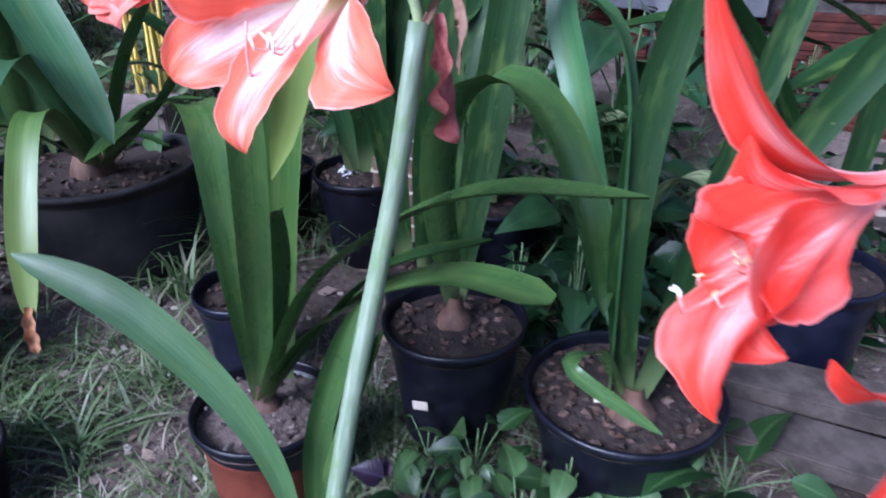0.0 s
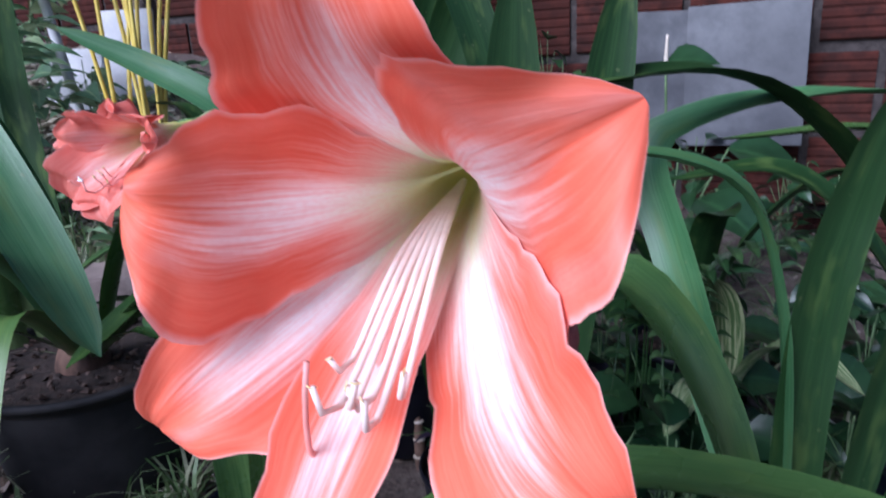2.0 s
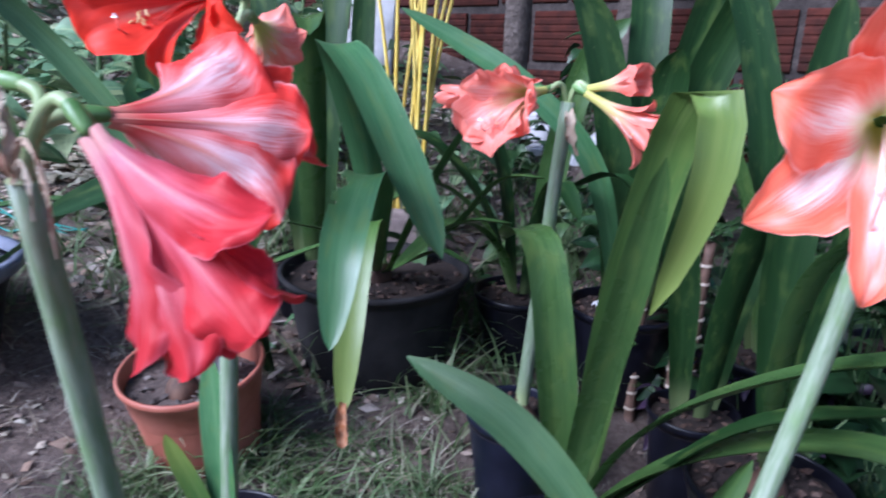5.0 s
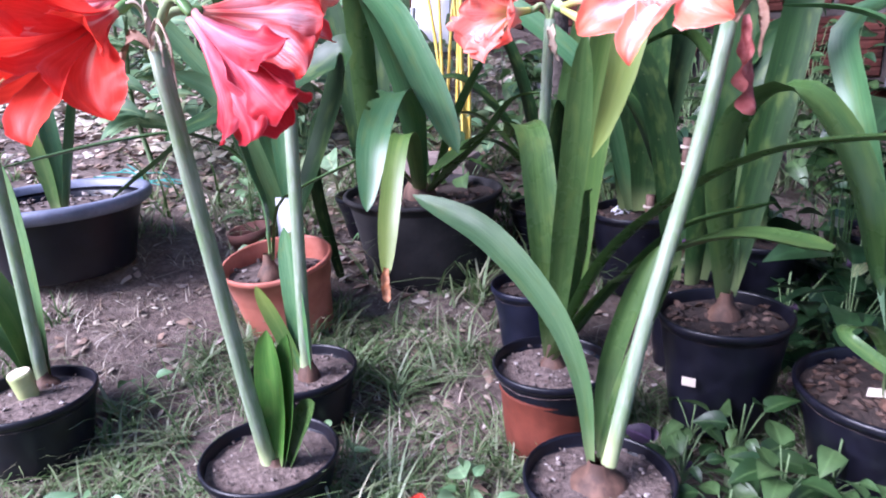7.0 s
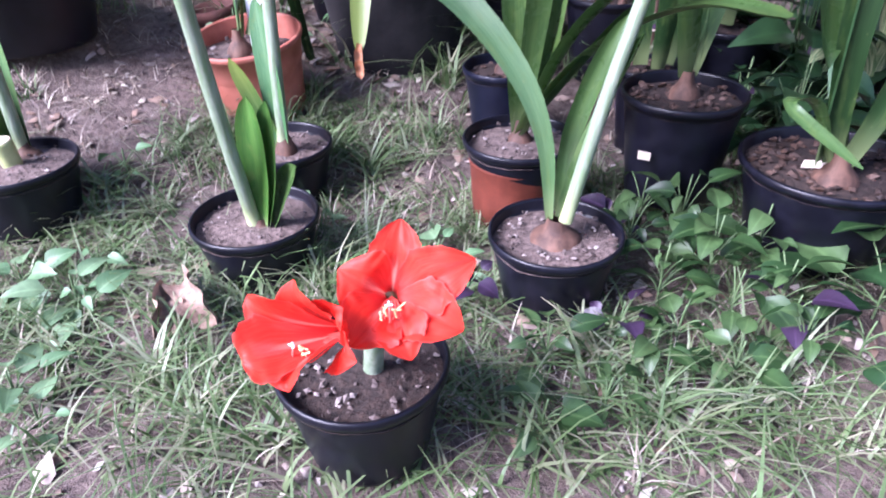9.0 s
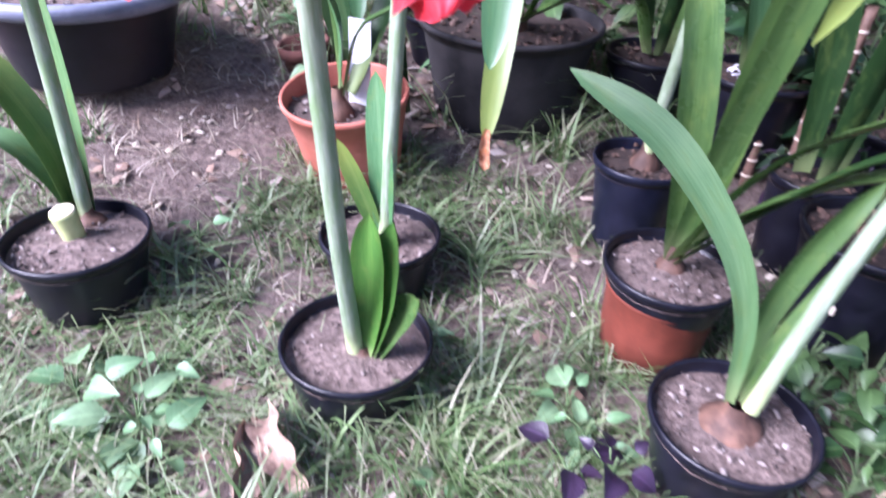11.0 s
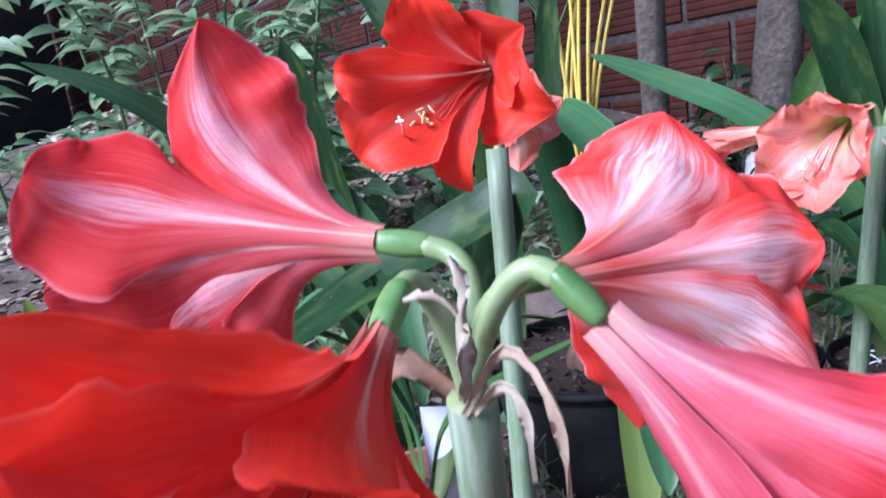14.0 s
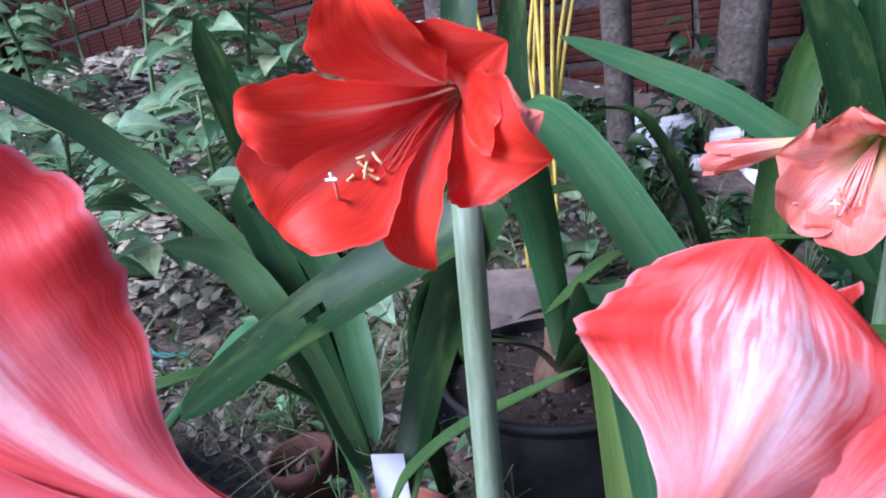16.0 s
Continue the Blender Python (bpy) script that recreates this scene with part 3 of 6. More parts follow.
def flower(plant, root, centre, radius, mat, tepals=None, roll=0.0, flare=2.3, recurve=0.5, wide=0.78, stamens=True, fil=None, seed=0, name="flower", label="", stam_len=0.8, ruffle=0.10, pistil=True, stem=None, rise=0.03, anther=1.0, sharp=1.0, stam_to=None, stout=1.0):
    """A trumpet of six tepals that opens from root towards centre. tepals: rows of (angle, reach, forward, width)."""
    rng = random.Random(seed)
    root, centre = V(root), V(centre)
    axis = centre - root
    L = axis.length
    axis.normalize()
    up = (V((0, 0, 1)) - axis * axis.z).normalized()
    view_right = (-axis).cross(up)
    tepals = tepals or [(roll + 60 * i + rng.uniform(-6, 6), rng.uniform(0.93, 1.08), rng.uniform(-0.06, 0.06), 1.08 if i % 2 else 0.86) for i in range(6)]
    neck = part(name, ovary(root, axis), GREEN_NECK, plant, label)
    if stem:
        a, b = V(stem) - V((0, 0, 0.006)), root - axis * 0.015
        reach = 1.25 * (b - a).length
        ta, tb = V((0, 0, 1)) * reach * (0.6 + 12 * rise), axis * reach
        bend = []
        for j in range(7):
            t = j / 6
            bend.append(a * (2 * t ** 3 - 3 * t * t + 1) + ta * (t ** 3 - 2 * t * t + t) + b * (3 * t * t - 2 * t ** 3) + tb * (t ** 3 - t * t))
        part("pedicel", tube(bend, 0.0034, 0.0038, 22, 12), PEDICEL, neck)
    n, w = 36, 19
    for i, row_ in enumerate(tepals):
        face = None
        if len(row_) < 4:
            face = V(row_[2]) if len(row_) == 3 else None
            rel = V(row_[0]) - root
            ax_t = rel.dot(axis)
            out = rel - axis * ax_t
            rho_t, wd = out.length, row_[1]
            out.normalize()
        else:
            ang, reach, fwd, wd = row_
            a = radians(ang)
            out = view_right * math.cos(a) + up * math.sin(a)
            rho_t, ax_t = radius * reach, L * (1 + fwd) - 0.16 * recurve * radius
        tan = axis.cross(out).normalized()
        lift, lead, wall = axis, out, out
        if face is not None:
            span = (out * rho_t + axis * ax_t).normalized()
            want = span.cross(face).normalized()
            tan = want if want.dot(tan) > 0 else -want
            wall = tan.cross(axis).normalized()
            wall = wall if wall.dot(out) > 0 else -wall
            lead = wall
            lift = tan.cross(span) if tan.cross(span).dot(axis) > 0 else -tan.cross(span)
        ph, skew = rng.uniform(0, 6), rng.uniform(-0.08, 0.08)
        back = recurve * radius * 0.35
        rows = []
        for j in range(n):
            u = j / (n - 1)
            rho = 0.0034 + 0.0008 * (i % 2) + (rho_t - 0.004) * (u ** flare)
            ax = (ax_t + back) * (1 - (1 - u) ** 1.5) - back * max(0.0, (u - 0.6) / 0.4) ** 2
            q = root + axis * ax + out * rho + tan * skew * radius * u * u
            g = min(1.0, u / 0.58) ** 0.9
            if u > 0.58:
                e_ = (u - 0.58) / 0.425
                g = max(0.0, 1 - e_ ** 2.0) ** (0.72 + 0.12 * sharp) * (1 - 0.06 * sharp * e_)
            full = 0.5 * wide * radius * wd * g
            mixf = min(1.0, max(0.0, (u - 0.16) / 0.4))
            mixf = mixf * mixf * (3 - 2 * mixf)
            hw = (1 - mixf) * min(full + 0.004, 0.95 * rho) + mixf * full
            hw = max(hw, 0.0006)
            row = []
            for jj in range(w):
                v = 2 * jj / (w - 1) - 1
                cup = 0.5 * hw * abs(v) ** 2
                wav = ruffle * hw * abs(v) ** 1.6 * (math.sin(11 * u + ph + 2.1 * v) + 0.5 * math.sin(23 * u + 2 * ph - 3 * v) + 0.3 * math.sin(41 * u + 3 * ph + 2 * v)) * min(1, 2 * u)
                rib = -0.08 * hw * math.exp(-(v / 0.13) ** 2)
                th = max(-1.2, min(1.2, hw * v / max(rho, 0.003)))
                curl = 1 - mixf
                ragged = 1 + abs(v) * mixf * (0.16 * noise.noise(V((5 * u, 2 * (v > 0), seed + 7.3 * i))) + 0.11 * noise.noise(V((15 * u, 5 * (v > 0), seed + 3.1 * i))) + 0.05 * noise.noise(V((38 * u, 9 * (v > 0), seed + 1.7 * i))))
                p = q + tan * (curl * rho * math.sin(th) + (1 - curl) * hw * v * ragged) - wall * curl * rho * (1 - math.cos(th))
                dent = hw * mixf * (0.14 * noise.noise(V((3 * u, 1.6 * v, seed + 5.7 * i))) + 0.045 * noise.noise(V((5 * u, 7 * v, seed + 2.9 * i))))
                p = p + lift * (cup * 0.55 * mixf + wav + rib + dent) - lead * cup * 0.3 * mixf
                row.append(p)
            rows.append(row)
        bm = bmesh.new()
        grid(bm, rows)
        part("tepal", bm, mat, neck)
    if stamens:
        fil = fil or FILAMENT
        goal = V(stam_to) - root if stam_to else axis * L * stam_len - up * radius * 0.32
        g_ax = goal.dot(axis)
        g_out = goal - axis * g_ax
        for i in range(6):
            sp = (i - 2.5) * 0.002
            e = root + goal * rng.uniform(0.88, 1.05) + view_right * sp * 1.5
            tip = e + axis * 0.006 + up * rng.uniform(0.003, 0.009) + view_right * rng.uniform(-0.004, 0.004)
            mid = root + axis * g_ax * 0.62 + g_out * 0.3 + view_right * sp
            part("stamen", tube([root + axis * 0.22 * L, mid, e, tip], 0.0008 * stout, 0.0005 * stout, 24, 6), fil, neck)
            lie = (view_right * rng.uniform(-1, 1) + up * rng.uniform(-0.8, 0.8) + axis * 0.3).normalized() * anther
            part("anther", tube([tip - lie * 0.0036, tip + axis * 0.0007, tip + lie * 0.0036], 0.00075 * anther, 0.0006 * anther, 6, 6), ANTHER, neck)
        if pistil:
            e = root + goal * 1.14
            tip = e + axis * 0.006 + up * 0.012
            part("pistil", tube([root + axis * 0.22 * L, root + axis * g_ax * 0.62 + g_out * 0.36, e, tip], 0.001, 0.0008, 14, 6), fil, neck)
            bm = bmesh.new()
            for q in (view_right, -view_right, up):
                tube([tip, tip + q * 0.0028 + axis * 0.0015], 0.001, 0.0006, 3, 6, bm=bm)
            part("stigma", bm, STIGMA, neck)
    return neck


def pedicel(plant, pts, r=0.0055):
    part("pedicel", tube(pts, r, r * 1.1, 12, 10), PEDICEL, plant)


def spathe(plant, pts, width, mat, twist=1.5):
    part("spathe", strap(pts, width, 16, 5, 0.7, wave=0.5, twist=twist, tip=0.5, thick=0.0005, facing=(0.4, -0.8, 0.3)), mat, plant)


# ---- the setting ----
def spaced(lo, hi, fine, n):
    t = np.linspace(-1, 1, n)
    c, h = 0.5 * (lo + hi), 0.5 * (hi - lo)
    return c + np.sinh(t * fine) / np.sinh(fine) * h


gx, gy = spaced(-60.5, 59.5, 5.6, 190), spaced(-59.2, 60.8, 5.6, 190)
bm = bmesh.new()
grid(bm, [[V((x, y, slope(x, y))) for x in gx] for y in gy])
ground = solid("ground", bm, SOIL, "brown crumbly garden soil that rises to the back", "ground", kind="structure", smooth=True)

# the brick wall at the back, of grooved hollow blocks
WALL_A, WALL_DIR = V((2.35, 1.37, 0)), V((-0.925, 0.38, 0)).normalized()
WALL_N = V((-0.38, -0.925, 0)).normalized()
# the wall's top is out of view, raised to hold back sky light
WALL_LEN, WALL_LOW, WALL_HIGH = 13.0, -0.3, 3.2


def on_wall(s, z, out=0.0):
    return WALL_A + WALL_DIR * s + WALL_N * out + V((0, 0, z))


def box(bm, o, ex, ey, ez):
    vs = [bm.verts.new(o + ex * i + ey * j + ez * k) for i in (0, 1) for j in (0, 1) for k in (0, 1)]
    for f in ((0, 1, 3, 2), (4, 6, 7, 5), (0, 4, 5, 1), (2, 3, 7, 6), (0, 2, 6, 4), (1, 5, 7, 3)):
        bm.faces.new([vs[i] for i in f])
    return bm


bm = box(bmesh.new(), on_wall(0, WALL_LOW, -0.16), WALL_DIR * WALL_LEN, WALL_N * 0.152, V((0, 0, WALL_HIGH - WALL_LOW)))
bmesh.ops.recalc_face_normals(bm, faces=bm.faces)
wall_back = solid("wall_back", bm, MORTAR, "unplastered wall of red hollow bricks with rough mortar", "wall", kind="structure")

# pale tiles that lean against the wall, a pole, boards
def leaning_tile(s, z, w, h, lean, turn):
    base = on_wall(s, z, 0.06 + lean * h)
    x = (WALL_DIR * -1 * math.cos(turn) + V((0, 0, math.sin(turn)))).normalized()
    y = (V((0, 0, 1)) * math.cos(lean) - WALL_N * math.sin(lean)).normalized()
    y = (y - x * y.dot(x)).normalized()
    bm = box(bmesh.new(), base, x * w, x.cross(y) * 0.008, y * h)
    bmesh.ops.recalc_face_normals(bm, faces=bm.faces)
    bmesh.ops.bevel(bm, geom=bm.edges[:], offset=0.0015, segments=2, affect="EDGES")
    return solid("ceramic_tile", bm, TILE, "grey ceramic floor tile leaning on the brick wall", "tile", "tiles at the wall")


leaning_tile(1.97, 0.31, 0.28, 0.35, 0.12, 0.02)
leaning_tile(2.12, 0.32, 0.28, 0.335, 0.06, -0.03)


def potted(name, x, y, label, group="", category="potted plant"):
    return thing(name, (x, y, slope(x, y)), label, category, group)


BOWLS = "amaryllis pots on the grass"

# ---- amaryllis with the large salmon bloom ----
p = potted("potted_amaryllis", -0.05, 0.405, "potted amaryllis with a large salmon and white bloom", BOWLS)
pot(p, -0.05, 0.405, 0.087, 0.077, 0.095, BLACK_POT, SAND_SOIL, "bowl", 3, chip=(GRIT, 100, 0.0038))
bulb(p, -0.05, 0.405, 0.067, 0.03, 0.024)
leaf(p, [(-0.058, 0.404, 0.1), (-0.07, 0.408, 0.19), (-0.105, 0.416, 0.26), (-0.176, 0.43, 0.325), (-0.264, 0.446, 0.356)], 0.034, LEAF_PALE, tip=0.4, base=0.24, ramp=0.8, facing=(0.1, -0.75, 0.6))
leaf(p, [(-0.052, 0.425, 0.1), (-0.053, 0.445, 0.167), (-0.041, 0.456, 0.226), (-0.023, 0.462, 0.28), (-0.009, 0.468, 0.312)], 0.022, LEAF, tip=0.35, channel=0.5, facing=(0.2, -0.9, 0.3))
leaf(p, [(-0.05, 0.41, 0.1), (-0.038, 0.425, 0.16), (-0.012, 0.44, 0.24), (0.01, 0.45, 0.3)], 0.018, LEAF, tip=0.3, channel=0.6)
part("flower_stalk", tube([(-0.04, 0.405, 0.1), (-0.015, 0.435, 0.24), (0.02, 0.465, 0.4), (0.04, 0.482, 0.515)], 0.0078, 0.0068, 16, 14), SCAPE, p)
flower(p, (0.022, 0.455, 0.552), (0.0, 0.32, 0.552), 0.075, SALMON,
       [((-0.006, 0.325, 0.628), 0.83), ((0.051, 0.304, 0.591), 0.9), ((0.055, 0.297, 0.517), 0.78), ((-0.014, 0.3, 0.49), 0.42), ((-0.053, 0.335, 0.508), 0.68), ((-0.052, 0.335, 0.568), 0.82)],
       recurve=0.9, seed=4, sharp=0.9, flare=1.45, ruffle=0.14, wide=0.86, stem=(0.04, 0.482, 0.513), anther=0.3, pistil=False, stam_to=(0.002, 0.318, 0.528), stout=1.5)
part("pistil", tube([(0.016, 0.42, 0.549), (0.006, 0.36, 0.537), (-0.004, 0.322, 0.514), (-0.009, 0.315, 0.516), (-0.0085, 0.312, 0.529), (-0.007, 0.312, 0.54)], 0.0009, 0.0007, 22, 6), FILAMENT_PINK, p)
spathe(p, [(0.044, 0.478, 0.515), (0.058, 0.478, 0.538), (0.068, 0.474, 0.52), (0.066, 0.47, 0.485)], 0.008, SPATHE)
part("wilted_flower", strap([(0.052, 0.482, 0.52), (0.057, 0.482, 0.49), (0.058, 0.482, 0.46), (0.063, 0.482, 0.435)], 0.012, 30, 9, 1.6, wave=0.9, twist=2.2, tip=0.08, facing=(0.3, -0.9, 0)), WILTED, p, "shrivelled pink wilted bloom")

# ---- amaryllis with the four red blooms ----
p = potted("potted_amaryllis", -0.412, 0.33, "potted amaryllis with four red and white blooms on a leaning stalk", BOWLS)
pot(p, -0.412, 0.33, 0.073, 0.08, 0.095, BLACK_POT, SAND_SOIL, "bowl", 5, chip=(GRIT, 45, 0.003))
bulb(p, -0.403, 0.327, 0.052, 0.02, 0.012)
part("flower_stalk", tube([(-0.41, 0.325, 0.06), (-0.405, 0.3, 0.2), (-0.39, 0.262, 0.4), (-0.377, 0.237, 0.519)], 0.0088, 0.0078, 16, 14), SCAPE, p)
leaf(p, [(-0.4, 0.325, 0.06), (-0.395, 0.33, 0.14), (-0.4, 0.34, 0.222)], 0.036, LEAF_FRESH, tip=0.35, facing=(0.1, -1, 0.2), channel=0.5)
leaf(p, [(-0.395, 0.328, 0.06), (-0.38, 0.335, 0.14), (-0.377, 0.345, 0.218)], 0.034, LEAF_FRESH, tip=0.35, facing=(-0.2, -1, 0.2), channel=0.5)
leaf(p, [(-0.39, 0.332, 0.06), (-0.372, 0.338, 0.105), (-0.342, 0.335, 0.148)], 0.038, LEAF, tip=0.4, channel=0.3, facing=(-0.3, -0.8, 0.5))
NODE = (-0.377, 0.237, 0.517)
flower(p, (-0.412, 0.256, 0.564), (-0.488, 0.238, 0.578), 0.07, PINK,
       [((-0.462, 0.25, 0.643), 0.92, (0.3, -0.9, 0.2)), ((-0.472, 0.29, 0.6), 0.7, (0.4, -0.8, 0.2)), ((-0.48, 0.27, 0.54), 0.85), ((-0.48, 0.226, 0.536), 1.3, (0.2, -0.95, 0.2)), ((-0.502, 0.2, 0.56), 1.2, (0.2, -0.9, 0.3)), ((-0.5, 0.205, 0.603), 0.9)],
       seed=11, flare=1.7, recurve=0.35, wide=0.92, stem=NODE, rise=0.045, ruffle=0.13, stamens=False)
flower(p, (-0.39, 0.214, 0.548), (-0.388, 0.13, 0.503), 0.066, RED,
       [((-0.411, 0.126, 0.584), 0.92, (0.2, -0.95, 0.1)), ((-0.354, 0.155, 0.545), 0.8), ((-0.349, 0.162, 0.47), 1.0, (0.6, -0.7, 0.2)), ((-0.393, 0.122, 0.458), 0.72), ((-0.436, 0.1, 0.515), 0.95), ((-0.437, 0.104, 0.556), 1.05, (0.4, -0.9, 0.1))],
       seed=12, fil=FILAMENT_RED, flare=1.7, recurve=0.25, wide=0.9, stem=NODE, rise=0.035, stam_to=(-0.418, 0.118, 0.495), sharp=0.4)
flower(p, (-0.354, 0.27, 0.548), (-0.3, 0.335, 0.545), 0.066, PINK_WHITE,
       [((-0.331, 0.342, 0.591), 1.2, (0.05, -1, 0.25)), ((-0.322, 0.375, 0.55), 0.7), ((-0.344, 0.3, 0.478), 0.62, (0, -1, 0.2)), ((-0.283, 0.303, 0.491), 0.9, (0.2, -0.9, 0.5)), ((-0.277, 0.33, 0.534), 0.8, (0, -1, 0.35)), ((-0.295, 0.365, 0.52), 0.7)],
       seed=13, flare=1.35, recurve=0.3, wide=1.05, stem=NODE, rise=0.03, stamens=False, sharp=0.3)
flower(p, (-0.337, 0.24, 0.543), (-0.272, 0.228, 0.478), 0.062, CRIMSON,
       [((-0.233, 0.224, 0.522), 0.62, (0.2, -0.7, 0.6)), ((-0.234, 0.247, 0.478), 0.75), ((-0.258, 0.245, 0.455), 0.7), ((-0.268, 0.211, 0.449), 0.8, (0.2, -0.9, 0.1)), ((-0.294, 0.205, 0.447), 0.6, (-0.2, -0.9, 0)), ((-0.237, 0.218, 0.472), 0.75, (0.4, -0.8, 0.1))],
       seed=14, flare=1.3, recurve=0.1, wide=0.95, stem=NODE, rise=0.03, ruffle=0.24, stamens=False)
spathe(p, [(-0.377, 0.23, 0.517), (-0.36, 0.225, 0.54), (-0.347, 0.222, 0.525), (-0.346, 0.222, 0.488)], 0.004, SPATHE_PALE)
spathe(p, [(-0.38, 0.24, 0.517), (-0.4, 0.235, 0.53), (-0.412, 0.23, 0.51), (-0.42, 0.225, 0.485)], 0.01, SPATHE)

spathe(p, [(-0.378, 0.233, 0.52), (-0.372, 0.228, 0.545), (-0.378, 0.224, 0.555), (-0.388, 0.222, 0.554)], 0.005, SPATHE_CREAM, 2.5)
spathe(p, [(-0.376, 0.232, 0.52), (-0.374, 0.228, 0.54), (-0.37, 0.225, 0.558), (-0.372, 0.224, 0.566)], 0.006, SPATHE_CREAM, 3.0)
spathe(p, [(-0.374, 0.23, 0.518), (-0.362, 0.224, 0.53), (-0.355, 0.221, 0.525), (-0.354, 0.22, 0.505)], 0.0035, SPATHE_CREAM, 1.0)

# ---- the red bloom on the straight stalk, in the small pot ----
p = potted("potted_amaryllis", -0.487, 0.495, "small potted amaryllis with one red and one pink bloom", BOWLS)
pot(p, -0.487, 0.495, 0.088, 0.076, 0.1, BLACK_POT, SAND_SOIL, "bowl", 6, chip=(GRIT, 80, 0.0035))
bulb(p, -0.474, 0.49, 0.07, 0.02, 0.04)
part("flower_stalk", tube([(-0.476, 0.488, 0.07), (-0.468, 0.498, 0.3), (-0.46, 0.512, 0.57)], 0.0088, 0.0082, 14, 14), SCAPE, p)
leaf(p, [(-0.48, 0.487, 0.08), (-0.5, 0.475, 0.15), (-0.523, 0.464, 0.216)], 0.026, LEAF_YELLOW, tip=0.4, facing=(0.1, -1, 0.2))
leaf(p, [(-0.474, 0.485, 0.08), (-0.478, 0.485, 0.18), (-0.497, 0.505, 0.288)], 0.032, LEAF_BLUE, tip=0.35, facing=(0.1, -1, 0.1))
flower(p, (-0.451, 0.502, 0.622), (-0.46, 0.43, 0.615), 0.072, RED,
       [((-0.46, 0.428, 0.68), 0.95), ((-0.412, 0.447, 0.641), 1.05), ((-0.399, 0.448, 0.59), 1.0), ((-0.449, 0.43, 0.553), 0.6), ((-0.504, 0.406, 0.577), 1.0), ((-0.512, 0.404, 0.631), 0.65)], seed=21, fil=FILAMENT_RED, recurve=0.7, flare=1.5, wide=0.85, stem=(-0.46, 0.514, 0.57), rise=0.045, stam_to=(-0.472, 0.425, 0.592))
flower(p, (-0.446, 0.535, 0.603), (-0.463, 0.585, 0.585), 0.045, SALMON_SOFT,
       [((-0.452, 0.6, 0.622), 1.0), ((-0.435, 0.6, 0.6), 0.9), ((-0.436, 0.595, 0.568), 0.9), ((-0.47, 0.58, 0.545), 1.0), ((-0.49, 0.575, 0.575), 0.9), ((-0.48, 0.585, 0.61), 0.9)], seed=22, flare=1.5, stem=(-0.46, 0.516, 0.57), rise=0.03)

# ---- amaryllis in the nested pots ----
p = potted("potted_amaryllis", -0.15, 0.57, "leafy amaryllis in a dark pot set in an orange clay pot", BOWLS)
part("outer_pot", lathe([(0.001, 0.0), (0.058, 0.0), (0.062, 0.05), (0.064, 0.095), (0.066, 0.098), (0.066, 0.106), (0.061, 0.106), (0.054, 0.004)], (-0.15, 0.57, -0.012), 40), BRICKPOT, p, "worn orange clay outer pot")
pot(p, -0.148, 0.572, 0.118, 0.077, 0.08, BLACK_POT, SAND_SOIL, "bowl", 7, chip=(GRIT, 100, 0.0038), tilt=(0, 0))
bulb(p, -0.15, 0.58, 0.1, 0.024, 0.03)
B4 = (-0.15, 0.58, 0.12)
leaf(p, [B4, (-0.168, 0.61, 0.26), (-0.2, 0.665, 0.385), (-0.235, 0.71, 0.4), (-0.262, 0.74, 0.375)], 0.044, LEAF, tip=0.2)
leaf(p, [B4, (-0.13, 0.56, 0.27), (-0.108, 0.53, 0.4), (-0.092, 0.505, 0.515)], 0.03, LEAF, tip=0.3, facing=(0.3, -1, 0.2))
leaf(p, [(-0.14, 0.61, 0.12), (-0.12, 0.62, 0.35), (-0.085, 0.61, 0.53), (-0.06, 0.57, 0.555), (-0.058, 0.545, 0.5), (-0.075, 0.537, 0.43), (-0.09, 0.53, 0.386)], 0.044, LEAF_YELLOW, tip=0.45, facing=(0.4, -1, 0.1))
leaf(p, [B4, (-0.09, 0.57, 0.25), (-0.01, 0.53, 0.34), (0.08, 0.47, 0.405), (0.18, 0.405, 0.431)], 0.036, LEAF, tip=0.3)
leaf(p, [B4, (-0.09, 0.56, 0.21), (-0.02, 0.53, 0.28), (0.06, 0.5, 0.32), (0.135, 0.467, 0.321)], 0.042, LEAF, tip=0.06, blunt=0.4)
leaf(p, [(-0.145, 0.59, 0.12), (-0.12, 0.6, 0.25), (-0.11, 0.58, 0.33), (-0.099, 0.569, 0.343)], 0.028, LEAF, tip=0.3)
leaf(p, [(-0.145, 0.575, 0.12), (-0.07, 0.55, 0.23), (0.0, 0.52, 0.315), (0.089, 0.5, 0.354)], 0.03, LEAF_DARK_SHADED, tip=0.3)

# ---- small blue pot with the pale salmon blooms ----
p = potted("potted_amaryllis", -0.234, 0.757, "blue-black pot of amaryllis with three soft salmon blooms", BOWLS)
pot(p, -0.234, 0.757, 0.149, 0.066, 0.13, BLUE_POT, MULCH_SOIL, "plain", 8, chip=(BARK_CHIPS, 60, 0.005))
bulb(p, -0.23, 0.757, 0.135, 0.026, 0.03)
part("flower_stalk", tube([(-0.23, 0.757, 0.15), (-0.215, 0.752, 0.35), (-0.2, 0.745, 0.535)], 0.0085, 0.0075, 14, 12), SCAPE, p)
for e in ((-0.22, 0.725, 0.546), (-0.178, 0.738, 0.55), (-0.18, 0.735, 0.545)):
    pedicel(p, [(-0.2, 0.745, 0.53), V((-0.2, 0.745, 0.548)).lerp(V(e), 0.4) + V((0, 0, 0.006)), e], 0.003)
